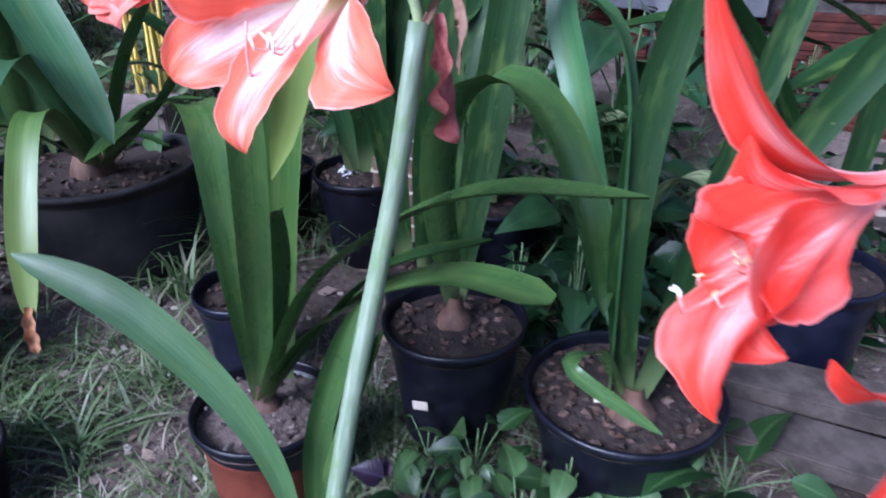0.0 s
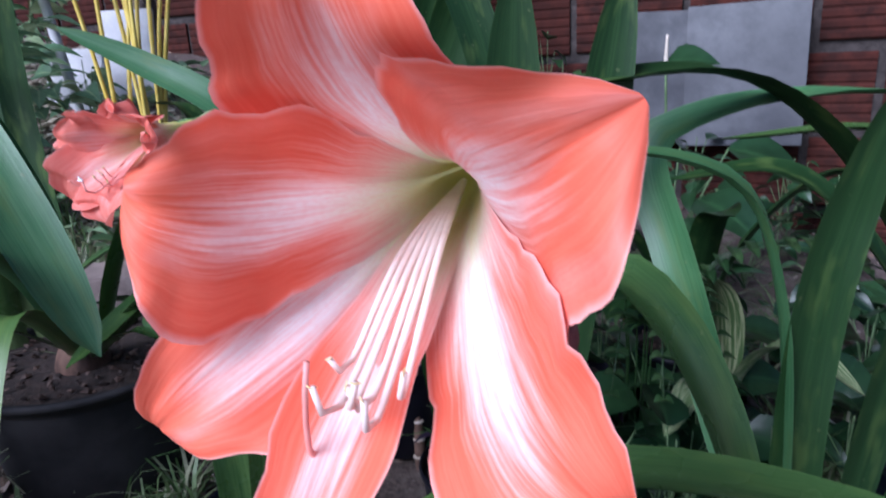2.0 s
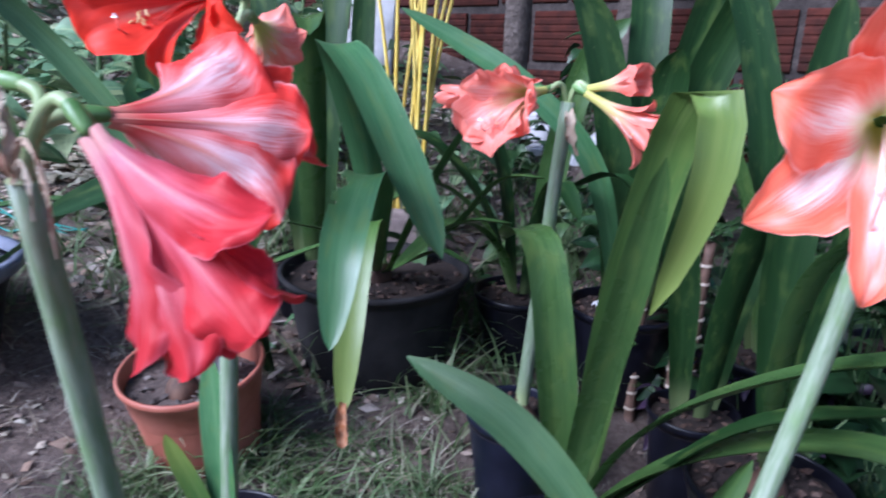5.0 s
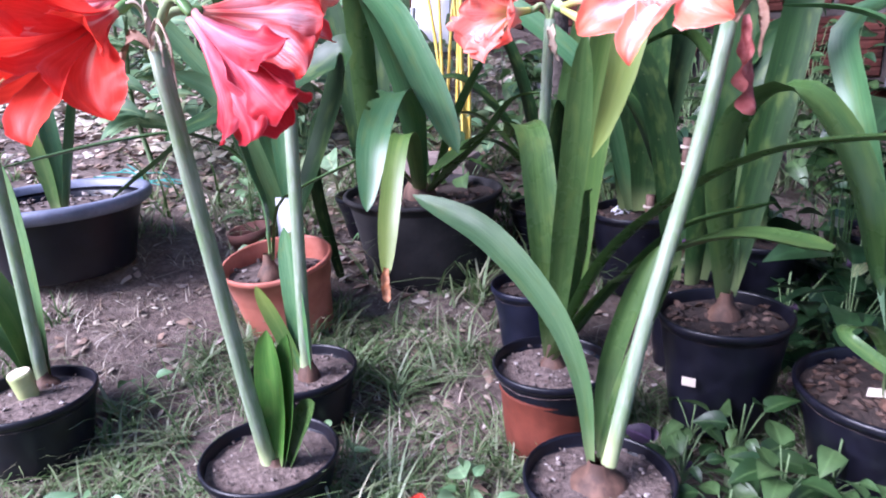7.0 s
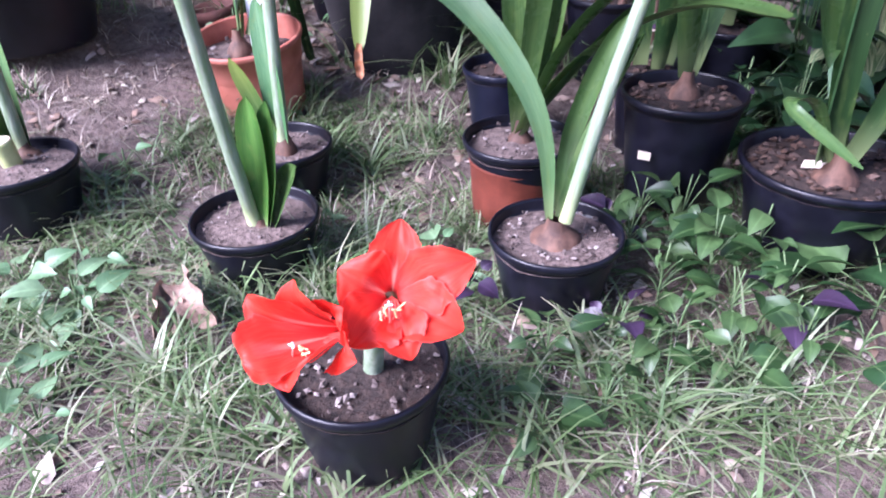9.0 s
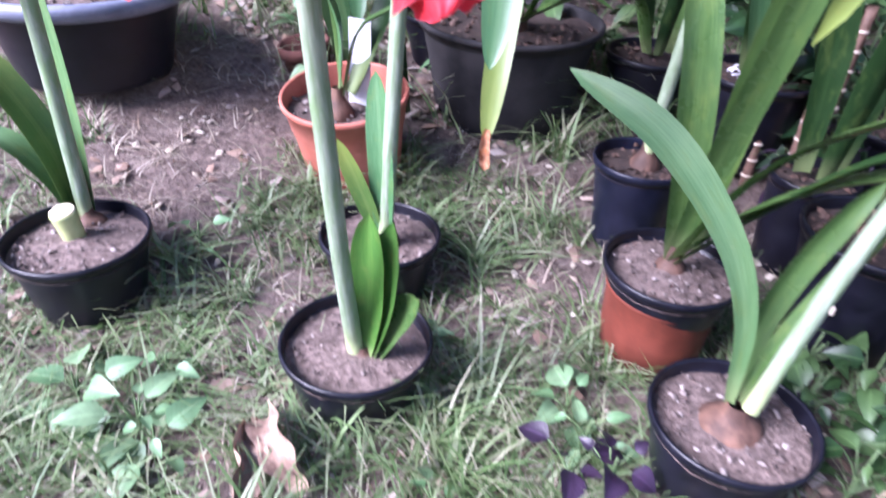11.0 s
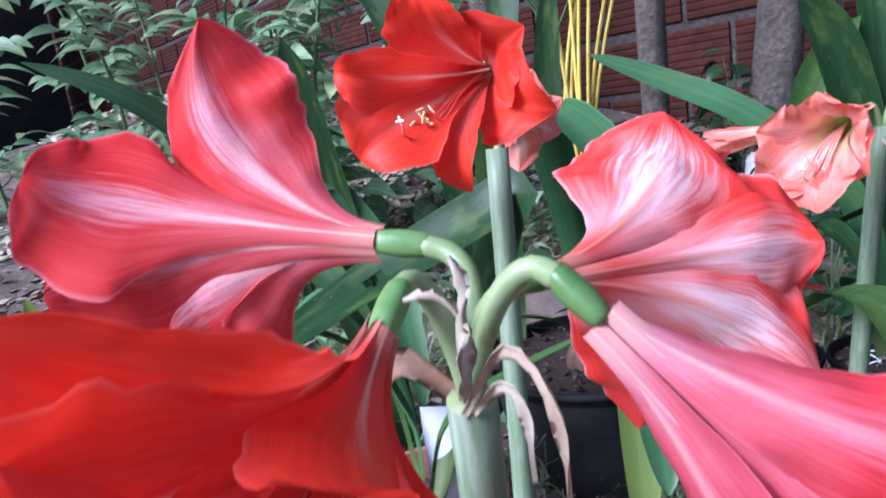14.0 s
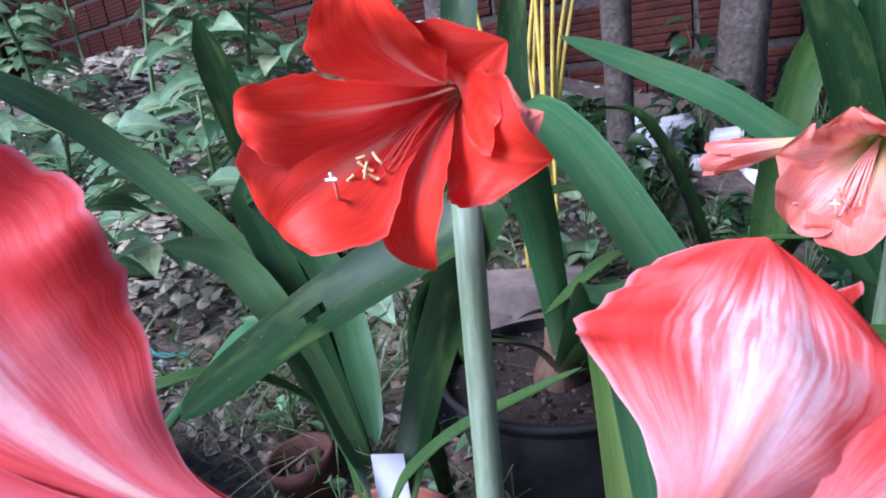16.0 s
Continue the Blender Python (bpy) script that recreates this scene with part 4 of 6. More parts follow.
flower(p, (-0.222, 0.722, 0.547), (-0.254, 0.655, 0.537), 0.045, SALMON_SOFT,
       [((-0.256, 0.667, 0.574), 1.15), ((-0.222, 0.658, 0.557), 1.1), ((-0.219, 0.652, 0.512), 1.15), ((-0.258, 0.645, 0.484), 1.1), ((-0.291, 0.655, 0.503), 1.1), ((-0.297, 0.662, 0.545), 1.15)], seed=31, flare=1.7, ruffle=0.36, wide=1.12, sharp=0.3, anther=0.5, fil=FILAMENT_PINK, stam_to=(-0.258, 0.652, 0.514))
flower(p, (-0.24, 0.735, 0.545), (-0.34, 0.735, 0.533), 0.014, SALMON_SOFT, seed=34, flare=1.4, wide=1.5, stamens=False, ruffle=0.3)
flower(p, (-0.178, 0.738, 0.55), (-0.122, 0.702, 0.562), 0.018, SALMON_SOFT, seed=32, flare=1.6, wide=1.5, stamens=False)
flower(p, (-0.18, 0.735, 0.545), (-0.105, 0.695, 0.51), 0.04, SALMON_SOFT,
       [((-0.11, 0.7, 0.545), 1.0), ((-0.084, 0.7, 0.535), 0.9), ((-0.096, 0.695, 0.495), 1.0), ((-0.125, 0.689, 0.476), 1.0), ((-0.115, 0.67, 0.495), 0.9), ((-0.1, 0.68, 0.53), 0.8)], seed=33, flare=1.8)
spathe(p, [(-0.2, 0.745, 0.532), (-0.195, 0.735, 0.52), (-0.19, 0.73, 0.5), (-0.182, 0.725, 0.48)], 0.012, SPATHE_PALE)

# ---- big dusty pot with arching leaves ----
p = potted("potted_amaryllis", -0.52, 0.95, "large dusty dark pot with a broad-leaved arching amaryllis", "large pots")
pot(p, -0.52, 0.95, 0.244, 0.155, 0.185, GREY_POT, MULCH_SOIL, "plain", 9, chip=(BARK_CHIPS, 120, 0.007))
bulb(p, -0.515, 0.925, 0.225, 0.04, 0.06)
BB = (-0.5, 0.92, 0.25)
leaf(p, [BB, (-0.51, 0.9, 0.42), (-0.51, 0.825, 0.565), (-0.488, 0.768, 0.588), (-0.44, 0.745, 0.55), (-0.37, 0.71, 0.45), (-0.317, 0.685, 0.36)], 0.052, LEAF_BLUE, tip=0.22, n=30)
leaf(p, [(-0.505, 0.91, 0.25), (-0.44, 0.78, 0.4), (-0.405, 0.67, 0.45), (-0.375, 0.56, 0.41), (-0.362, 0.503, 0.318)], 0.045, LEAF_BLUE, tip=0.25, n=80, w=15, bites=((0.66, 1.0, 0.03, 0.2), (0.73, 1.0, 0.012, 0.12)))
leaf(p, [(-0.505, 0.91, 0.25), (-0.44, 0.77, 0.36), (-0.42, 0.7, 0.378), (-0.402, 0.625, 0.29), (-0.393, 0.583, 0.195)], 0.032, LEAF_YELLOW, tip=0.25, n=28)
part("dead_tip", strap([(-0.3945, 0.59, 0.213), (-0.392, 0.58, 0.195), (-0.386, 0.572, 0.168)], 0.012, 12, 5, 0.8, wave=0.8), RUST_TIP, p, "dried orange-brown leaf tip")
leaf(p, [BB, (-0.53, 0.94, 0.45), (-0.54, 0.95, 0.6), (-0.52, 0.94, 0.75)], 0.036, LEAF_DARK_SHADED, tip=0.3, facing=(0.2, -1, 0))
leaf(p, [(-0.485, 0.925, 0.25), (-0.36, 0.86, 0.35), (-0.3, 0.87, 0.42), (-0.24, 0.86, 0.43)], 0.026, LEAF, tip=0.4)
leaf(p, [(-0.485, 0.925, 0.25), (-0.38, 0.84, 0.34), (-0.33, 0.83, 0.37), (-0.27, 0.82, 0.375)], 0.022, LEAF, tip=0.4)
leaf(p, [(-0.485, 0.925, 0.25), (-0.4, 0.87, 0.4), (-0.35, 0.9, 0.5)], 0.03, LEAF, tip=0.4)
leaf(p, [(-0.49, 0.915, 0.25), (-0.4, 0.83, 0.31), (-0.36, 0.81, 0.33), (-0.32, 0.8, 0.32)], 0.018, LEAF, tip=0.4)
leaf(p, [(-0.515, 0.92, 0.25), (-0.52, 0.82, 0.33), (-0.58, 0.79, 0.35)], 0.02, LEAF, tip=0.4)

# ---- terracotta pot with its label ----
p = potted("potted_bulb", -0.64, 0.65, "terracotta-coloured plastic pot with a half-buried bulb and long leaves", "large pots")
pot(p, -0.64, 0.67, 0.191, 0.092, 0.16, TERRACOTTA, SAND_SOIL, "band", 10, drop=0.03, tilt=(9, 0), chip=(GRIT, 70, 0.005))
bulb(p, -0.63, 0.615, 0.168, 0.026, 0.03)
leaf(p, [(-0.63, 0.62, 0.19), (-0.622, 0.615, 0.281), (-0.655, 0.633, 0.33), (-0.69, 0.645, 0.395), (-0.73, 0.64, 0.425), (-0.775, 0.58, 0.37), (-0.823, 0.506, 0.314)], 0.04, LEAF_BLUE, tip=0.2, n=30, base=0.3)
leaf(p, [(-0.625, 0.64, 0.19), (-0.6, 0.72, 0.33), (-0.55, 0.735, 0.45), (-0.522, 0.716, 0.504), (-0.56, 0.705, 0.49), (-0.66, 0.648, 0.44), (-0.728, 0.539, 0.396)], 0.06, LEAF_DARK_SHADED, tip=0.12, n=110, w=17, base=0.4, facing=(-0.3, -0.9, 0.5), label="broad green leaf with a torn hole", bites=((0.8, 0.52, 0.022, 0.12),))
leaf(p, [(-0.625, 0.62, 0.19), (-0.593, 0.611, 0.286), (-0.571, 0.646, 0.31), (-0.531, 0.674, 0.33), (-0.442, 0.7, 0.369)], 0.02, LEAF, tip=0.4)
leaf(p, [(-0.64, 0.64, 0.19), (-0.68, 0.66, 0.33), (-0.75, 0.615, 0.395), (-0.818, 0.526, 0.397), (-0.884, 0.388, 0.38)], 0.026, LEAF, tip=0.3, n=28)
bm = box(bmesh.new(), V((-0.64, 0.655, 0.15)), V((0.032, 0.006, 0)), V((-0.0002, 0.0015, 0)), V((-0.004, 0.012, 0.135)))
bmesh.ops.recalc_face_normals(bm, faces=bm.faces)
part("plant_label", bm, LABEL, p, "blank white plastic plant label", smooth=False)

# ---- pot with the cut stalk ----
p = potted("potted_amaryllis", -0.766, 0.285, "potted amaryllis with a cut stalk stump and a pale flower stalk", BOWLS)
pot(p, -0.766, 0.285, 0.105, 0.081, 0.1, BLACK_POT, SAND_SOIL, "bowl", 11, chip=(GRIT, 100, 0.0038))
bulb(p, -0.797, 0.324, 0.086, 0.02, 0.016)
part("stump", lathe([(0.0125, 0.0), (0.0135, 0.018), (0.0148, 0.034), (0.0152, 0.0385), (0.0145, 0.0405)], (-0.778, 0.29, 0.09), 26, 0.03, (7, -3), True), STUMP, p)
part("cut_face", lathe([(0.0141, -0.0006), (0.0138, 0.0006), (0.0118, 0.001), (0.0105, 0.0003), (0.004, 0.0001)], (-0.7801, 0.2851, 0.1311), 26, 0.03, (7, -3), True), CUT, p, "fresh cream cut face")
part("flower_stalk", tube([(-0.8, 0.324, 0.09), (-0.789, 0.322, 0.25), (-0.776, 0.318, 0.44)], 0.0088, 0.0078, 14, 14), SCAPE, p)
leaf(p, [(-0.805, 0.32, 0.09), (-0.825, 0.32, 0.19), (-0.875, 0.31, 0.27), (-0.94, 0.3, 0.31)], 0.045, LEAF_YELLOW, tip=0.3)
leaf(p, [(-0.807, 0.32, 0.09), (-0.84, 0.315, 0.15), (-0.885, 0.3, 0.19), (-0.95, 0.27, 0.19)], 0.036, LEAF_PALE, tip=0.3)
leaf(p, [(-0.805, 0.332, 0.09), (-0.82, 0.35, 0.25), (-0.84, 0.36, 0.4)], 0.036, LEAF_PALE, tip=0.3, facing=(0.2, -1, 0.1))
pedicel(p, [(-0.776, 0.317, 0.435), (-0.786, 0.306, 0.457), (-0.8, 0.29, 0.46)])
flower(p, (-0.8, 0.292, 0.46), (-0.845, 0.23, 0.45), 0.06, SALMON_SOFT, seed=41)

# ---- blue-grey rimmed pot ----
p = potted("potted_amaryllis", -1.04, 0.56, "dark pot with a worn blue-grey rim and cut-back leaves", "large pots")
pot(p, -1.04, 0.56, 0.295, 0.148, 0.132, BLACK_POT, SAND_SOIL, "plain", 12, rim_mat=RIM_GREY, chip=(GRIT, 160, 0.007), drop=0.03)
leaf(p, [(-1.03, 0.55, 0.27), (-1.035, 0.545, 0.36), (-1.05, 0.53, 0.46)], 0.03, LEAF_YELLOW, tip=0.4, facing=(0.4, -1, 0))
leaf(p, [(-1.02, 0.56, 0.27), (-0.99, 0.57, 0.38), (-0.95, 0.58, 0.5)], 0.026, LEAF_BLUE, tip=0.4)
leaf(p, [(-1.04, 0.57, 0.27), (-1.05, 0.58, 0.4), (-1.09, 0.6, 0.56)], 0.03, LEAF_BLUE, tip=0.4)

# ---- the leafy bulb behind the terracotta pot ----
p = potted("amaryllis_plant", -0.76, 0.85, "tall leafy amaryllis growing behind the terracotta pot", category="plant")
BT = (-0.76, 0.85, 0.1)
leaf(p, [BT, (-0.775, 0.83, 0.3), (-0.785, 0.78, 0.55), (-0.789, 0.737, 0.708)], 0.038, LEAF_DARK_SHADED, tip=0.12, facing=(0.2, -1, 0))
leaf(p, [BT, (-0.785, 0.81, 0.36), (-0.804, 0.775, 0.528), (-0.768, 0.795, 0.485), (-0.729, 0.802, 0.398), (-0.692, 0.761, 0.293), (-0.673, 0.731, 0.251)], 0.04, LEAF_BLUE, tip=0.2, n=32, facing=(0.5, -0.8, 0.3))
leaf(p, [BT, (-0.79, 0.83, 0.32), (-0.845, 0.798, 0.449), (-0.946, 0.75, 0.592), (-0.991, 0.676, 0.671), (-1.05, 0.6, 0.72)], 0.034, LEAF_PALE, tip=0.3, n=28, facing=(0.3, -0.8, 0.5))
leaf(p, [BT, (-0.775, 0.79, 0.3), (-0.79, 0.765, 0.39), (-0.833, 0.754, 0.457), (-0.879, 0.713, 0.49)], 0.042, LEAF_PALE, tip=0.25, n=26, facing=(0.4, -0.8, 0.4))
leaf(p, [(-0.64, 0.83, 0.06), (-0.612, 0.74, 0.28), (-0.616, 0.76, 0.389), (-0.586, 0.786, 0.446)], 0.022, LEAF_DARK_SHADED, tip=0.3)

# ---- two more pots of amaryllis beside the weeds ----
p = potted("potted_amaryllis", 0.045, 0.671, "black pot of amaryllis with a scaly bulb and tall leaves", BOWLS)
pot(p, 0.045, 0.671, 0.172, 0.082, 0.15, BLACK_POT, MULCH_SOIL, "plain", 13, chip=(BARK_CHIPS, 90, 0.006))
bulb(p, 0.045, 0.675, 0.158, 0.027, 0.03)
bm = box(bmesh.new(), V((0.006, 0.5985, 0.098)), V((0.016, -0.002, 0)), V((0, 0.0015, 0)), V((0, -0.002, 0.012)))
bmesh.ops.recalc_face_normals(bm, faces=bm.faces)
part("sticker", bm, BEIGE, p, "small beige sticker", smooth=False)
B5 = (0.045, 0.68, 0.19)
leaf(p, [B5, (0.035, 0.64, 0.34), (0.052, 0.625, 0.422), (0.098, 0.628, 0.447), (0.14, 0.62, 0.41), (0.172, 0.6, 0.34), (0.19, 0.56, 0.25)], 0.052, LEAF, tip=0.2, n=30)
leaf(p, [B5, (0.03, 0.7, 0.4), (0.04, 0.7, 0.65)], 0.045, LEAF_DARK_SHADED, tip=0.3, facing=(0.1, -1, 0))
leaf(p, [B5, (0.08, 0.7, 0.4), (0.12, 0.72, 0.65)], 0.04, LEAF_DARK_SHADED, tip=0.3, facing=(0.1, -1, 0))
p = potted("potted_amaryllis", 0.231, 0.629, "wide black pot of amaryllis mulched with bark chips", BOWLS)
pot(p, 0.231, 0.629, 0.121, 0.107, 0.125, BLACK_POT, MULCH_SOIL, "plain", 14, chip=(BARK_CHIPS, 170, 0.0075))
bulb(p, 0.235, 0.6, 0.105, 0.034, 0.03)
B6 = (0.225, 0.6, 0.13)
leaf(p, [B6, (0.205, 0.575, 0.3), (0.212, 0.585, 0.42), (0.228, 0.59, 0.5), (0.245, 0.584, 0.57)], 0.034, LEAF_DARK_SHADED, tip=0.3, facing=(0.1, -1, 0.1))
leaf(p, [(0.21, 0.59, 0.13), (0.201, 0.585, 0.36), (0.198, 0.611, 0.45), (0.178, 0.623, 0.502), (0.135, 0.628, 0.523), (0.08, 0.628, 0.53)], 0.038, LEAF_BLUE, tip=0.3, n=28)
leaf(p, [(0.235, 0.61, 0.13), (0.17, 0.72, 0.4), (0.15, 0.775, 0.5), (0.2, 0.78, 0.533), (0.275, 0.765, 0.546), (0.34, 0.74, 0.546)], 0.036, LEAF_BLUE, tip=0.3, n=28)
leaf(p, [(0.24, 0.6, 0.13), (0.3, 0.6, 0.32), (0.4, 0.6, 0.5), (0.5, 0.6, 0.62)], 0.034, LEAF_DARK_SHADED, tip=0.25, facing=(0.1, -1, 0.3))
leaf(p, [(0.245, 0.61, 0.13), (0.3, 0.66, 0.33), (0.38, 0.72, 0.58)], 0.03, LEAF_DARK_SHADED, tip=0.25, facing=(0.1, -1, 0.1))
bm = box(bmesh.new(), V((0.196, 0.602, 0.117)), V((0.03, -0.004, 0.005)), V((0.003, 0.012, 0.004)), V((0, -0.0004, 0.0014)))
bmesh.ops.recalc_face_normals(bm, faces=bm.faces)
part("plant_label", bm, BEIGE, p, "small pale plastic plant label", smooth=False)
leaf(p, [B6, (0.19, 0.56, 0.21), (0.16, 0.52, 0.22), (0.24, 0.5, 0.17)], 0.014, LEAF, tip=0.3)

# ---- low red pair in front ----
p = potted("potted_amaryllis", -0.143, 0.125, "low pot of amaryllis with two open red blooms", BOWLS)
pot(p, -0.143, 0.125, 0.1, 0.075, 0.1, BLACK_POT, MULCH_SOIL, "bowl", 15, chip=(GRIT, 100, 0.0038))
part("flower_stalk", tube([(-0.135, 0.128, 0.08), (-0.118, 0.114, 0.17)], 0.009, 0.008, 6, 12), SCAPE, p)
pedicel(p, [(-0.115, 0.11, 0.165), (-0.11, 0.12, 0.18), (-0.105, 0.12, 0.185)])
flower(p, (-0.106, 0.121, 0.178), (-0.088, 0.085, 0.21), 0.05, RED,
       [((-0.1, 0.132, 0.243), 0.8), ((-0.041, 0.13, 0.22), 0.85), ((-0.038, 0.098, 0.184), 0.85), ((-0.066, 0.072, 0.17), 0.7), ((-0.11, 0.06, 0.178), 0.9), ((-0.132, 0.094, 0.216), 0.95)], seed=51, fil=FILAMENT_RED, wide=1.12, sharp=0.3, flare=1.7)
pedicel(p, [(-0.102, 0.106, 0.158), (-0.109, 0.096, 0.173), (-0.114, 0.086, 0.175)])
flower(p, (-0.112, 0.088, 0.171), (-0.132, 0.034, 0.198), 0.046, RED,
       [((-0.111, 0.06, 0.215), 0.9), ((-0.09, 0.039, 0.188), 0.8), ((-0.122, 0.008, 0.177), 0.9), ((-0.158, 0.01, 0.19), 0.95), ((-0.171, 0.04, 0.219), 0.7), ((-0.144, 0.056, 0.228), 0.8)], seed=52, fil=FILAMENT_RED, wide=1.12, sharp=0.3, flare=1.7)

# ---- red pair beside the wide pot ----
p = potted("potted_amaryllis", 0.42, 0.33, "amaryllis with two red and white blooms on one stalk", BOWLS)
pot(p, 0.42, 0.33, 0.1, 0.08, 0.1, BLACK_POT, SAND_SOIL, "bowl", 16)
part("flower_stalk", tube([(0.42, 0.33, 0.09), (0.4, 0.335, 0.3), (0.36, 0.34, 0.47)], 0.0085, 0.0075, 14, 14), SCAPE, p)
pedicel(p, [(0.36, 0.34, 0.465), (0.35, 0.345, 0.49), (0.31, 0.345, 0.49)], 0.0045)
flower(p, (0.304, 0.342, 0.488), (0.2, 0.283, 0.46), 0.07, CORAL,
       [((0.168, 0.305, 0.562), 0.62), ((0.19, 0.3, 0.5), 0.95), ((0.18, 0.3, 0.44), 1.0), ((0.18, 0.242, 0.408), 1.05), ((0.195, 0.235, 0.445), 1.0), ((0.183, 0.255, 0.478), 1.05)],
       seed=61, fil=FILAMENT_PINK, flare=2.9, recurve=0.5, stam_to=(0.186, 0.272, 0.45), wide=0.86, anther=0.55)
pedicel(p, [(0.36, 0.338, 0.465), (0.35, 0.31, 0.475), (0.33, 0.29, 0.465)], 0.0045)
flower(p, (0.335, 0.295, 0.47), (0.25, 0.215, 0.42), 0.062, CORAL,
       [((0.23, 0.22, 0.475), 0.9), ((0.265, 0.2, 0.46), 0.8), ((0.29, 0.19, 0.42), 0.9), ((0.255, 0.185, 0.38), 0.9), ((0.215, 0.21, 0.4), 0.9), ((0.196, 0.216, 0.457), 0.7)], seed=62, fil=FILAMENT_RED, flare=1.8)

# ---- broad-leaved plants behind, most leaves coloured dark to stand for shade ----
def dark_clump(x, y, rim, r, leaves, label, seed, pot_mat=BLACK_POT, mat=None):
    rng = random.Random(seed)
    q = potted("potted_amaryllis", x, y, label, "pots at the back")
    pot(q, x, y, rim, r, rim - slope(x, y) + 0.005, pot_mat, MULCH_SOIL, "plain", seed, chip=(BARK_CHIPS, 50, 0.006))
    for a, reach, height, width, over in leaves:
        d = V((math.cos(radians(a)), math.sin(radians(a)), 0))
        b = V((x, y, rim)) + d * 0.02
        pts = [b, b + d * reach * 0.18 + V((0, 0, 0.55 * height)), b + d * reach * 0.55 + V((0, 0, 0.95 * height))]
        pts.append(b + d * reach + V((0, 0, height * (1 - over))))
        leaf(q, pts, width, mat or rng.choice((LEAF_DARK_SHADED, LEAF_DARK_SHADED, LEAF)), tip=0.25, facing=(0.2, -1, 0.1) if over < 0 else None, n=24, twist=rng.uniform(-0.3, 0.3))
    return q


q = dark_clump(-0.13, 1.06, 0.2, 0.09, [(200, 0.1, 0.42, 0.055, -0.15), (100, 0.1, 0.5, 0.06, -0.2), (20, 0.12, 0.5, 0.06, -0.2), (300, 0.06, 0.36, 0.06, -0.1), (-10, 0.2, 0.5, 0.06, -0.1)], "black pot of tall broad-leaved amaryllis coloured dark as in shade", 71)
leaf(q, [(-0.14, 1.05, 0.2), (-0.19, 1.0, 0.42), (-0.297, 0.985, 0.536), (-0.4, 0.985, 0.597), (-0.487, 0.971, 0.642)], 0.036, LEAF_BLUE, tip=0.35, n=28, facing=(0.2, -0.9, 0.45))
dark_clump(0.08, 1.0, 0.18, 0.08, [(170, 0.14, 0.5, 0.05, -0.15), (200, 0.2, 0.34, 0.04, 0.1), (250, 0.1, 0.3, 0.04, 0.1)], "amaryllis with upright leaves in a black pot, coloured dark as in shade", 72)
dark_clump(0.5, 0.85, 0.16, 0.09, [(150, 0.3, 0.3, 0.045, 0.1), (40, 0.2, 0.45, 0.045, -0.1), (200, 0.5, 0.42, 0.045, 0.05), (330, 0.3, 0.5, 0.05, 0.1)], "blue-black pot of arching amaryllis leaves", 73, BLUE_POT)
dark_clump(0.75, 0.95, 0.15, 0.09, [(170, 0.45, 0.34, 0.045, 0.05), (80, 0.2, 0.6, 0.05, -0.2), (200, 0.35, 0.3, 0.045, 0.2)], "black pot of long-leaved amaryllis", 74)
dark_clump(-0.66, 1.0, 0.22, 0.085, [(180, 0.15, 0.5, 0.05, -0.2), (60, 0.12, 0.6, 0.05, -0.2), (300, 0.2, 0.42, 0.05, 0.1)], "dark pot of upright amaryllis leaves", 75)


dark_clump(0.28, 1.12, 0.17, 0.08, [(200, 0.25, 0.24, 0.05, 0.1), (275, 0.12, 0.22, 0.05, 0.0), (340, 0.25, 0.26, 0.05, 0.1), (240, 0.28, 0.18, 0.045, 0.2)], "black pot of low-arching amaryllis with shade put into its leaf colour", 76, mat=LEAF_DARK_SHADED)
dark_clump(-0.02, 0.86, 0.14, 0.06, [(200, 0.1, 0.34, 0.04, -0.1), (300, 0.12, 0.3, 0.04, 0.05), (30, 0.14, 0.36, 0.045, -0.05), (150, 0.22, 0.3, 0.035, 0.15)], "small black pot of amaryllis with shade put into its leaf colour", 77, mat=LEAF_DARK_SHADED)
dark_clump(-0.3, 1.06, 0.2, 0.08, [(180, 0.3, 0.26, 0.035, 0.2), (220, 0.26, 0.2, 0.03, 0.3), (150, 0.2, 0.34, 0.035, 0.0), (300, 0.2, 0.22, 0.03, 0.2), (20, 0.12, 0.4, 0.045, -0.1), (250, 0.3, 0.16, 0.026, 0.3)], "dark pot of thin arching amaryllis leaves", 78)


# ---- low weeds: stalked ovate leaves round a short stem ----
def leaflet(bm, base, d, nrm, length, width, cup=0.28):
    d, nrm = V(d).normalized(), V(nrm)
    side = d.cross(nrm).normalized()
    nrm = side.cross(d).normalized()
    rows = []
    for i in range(7):
        u = i / 6
        w = width * 0.5 * math.sin(math.pi * min(1, 0.04 + 0.96 * u ** 0.66)) ** 0.85 * (1.1 - 0.2 * u) + 0.0004
        c = V(base) + d * length * u + nrm * length * (0.22 * u - 0.44 * u * u)
        rows.append([c + side * w * v + nrm * cup * w * abs(v) for v in (-1, -0.5, 0, 0.5, 1)])
    grid(bm, rows)


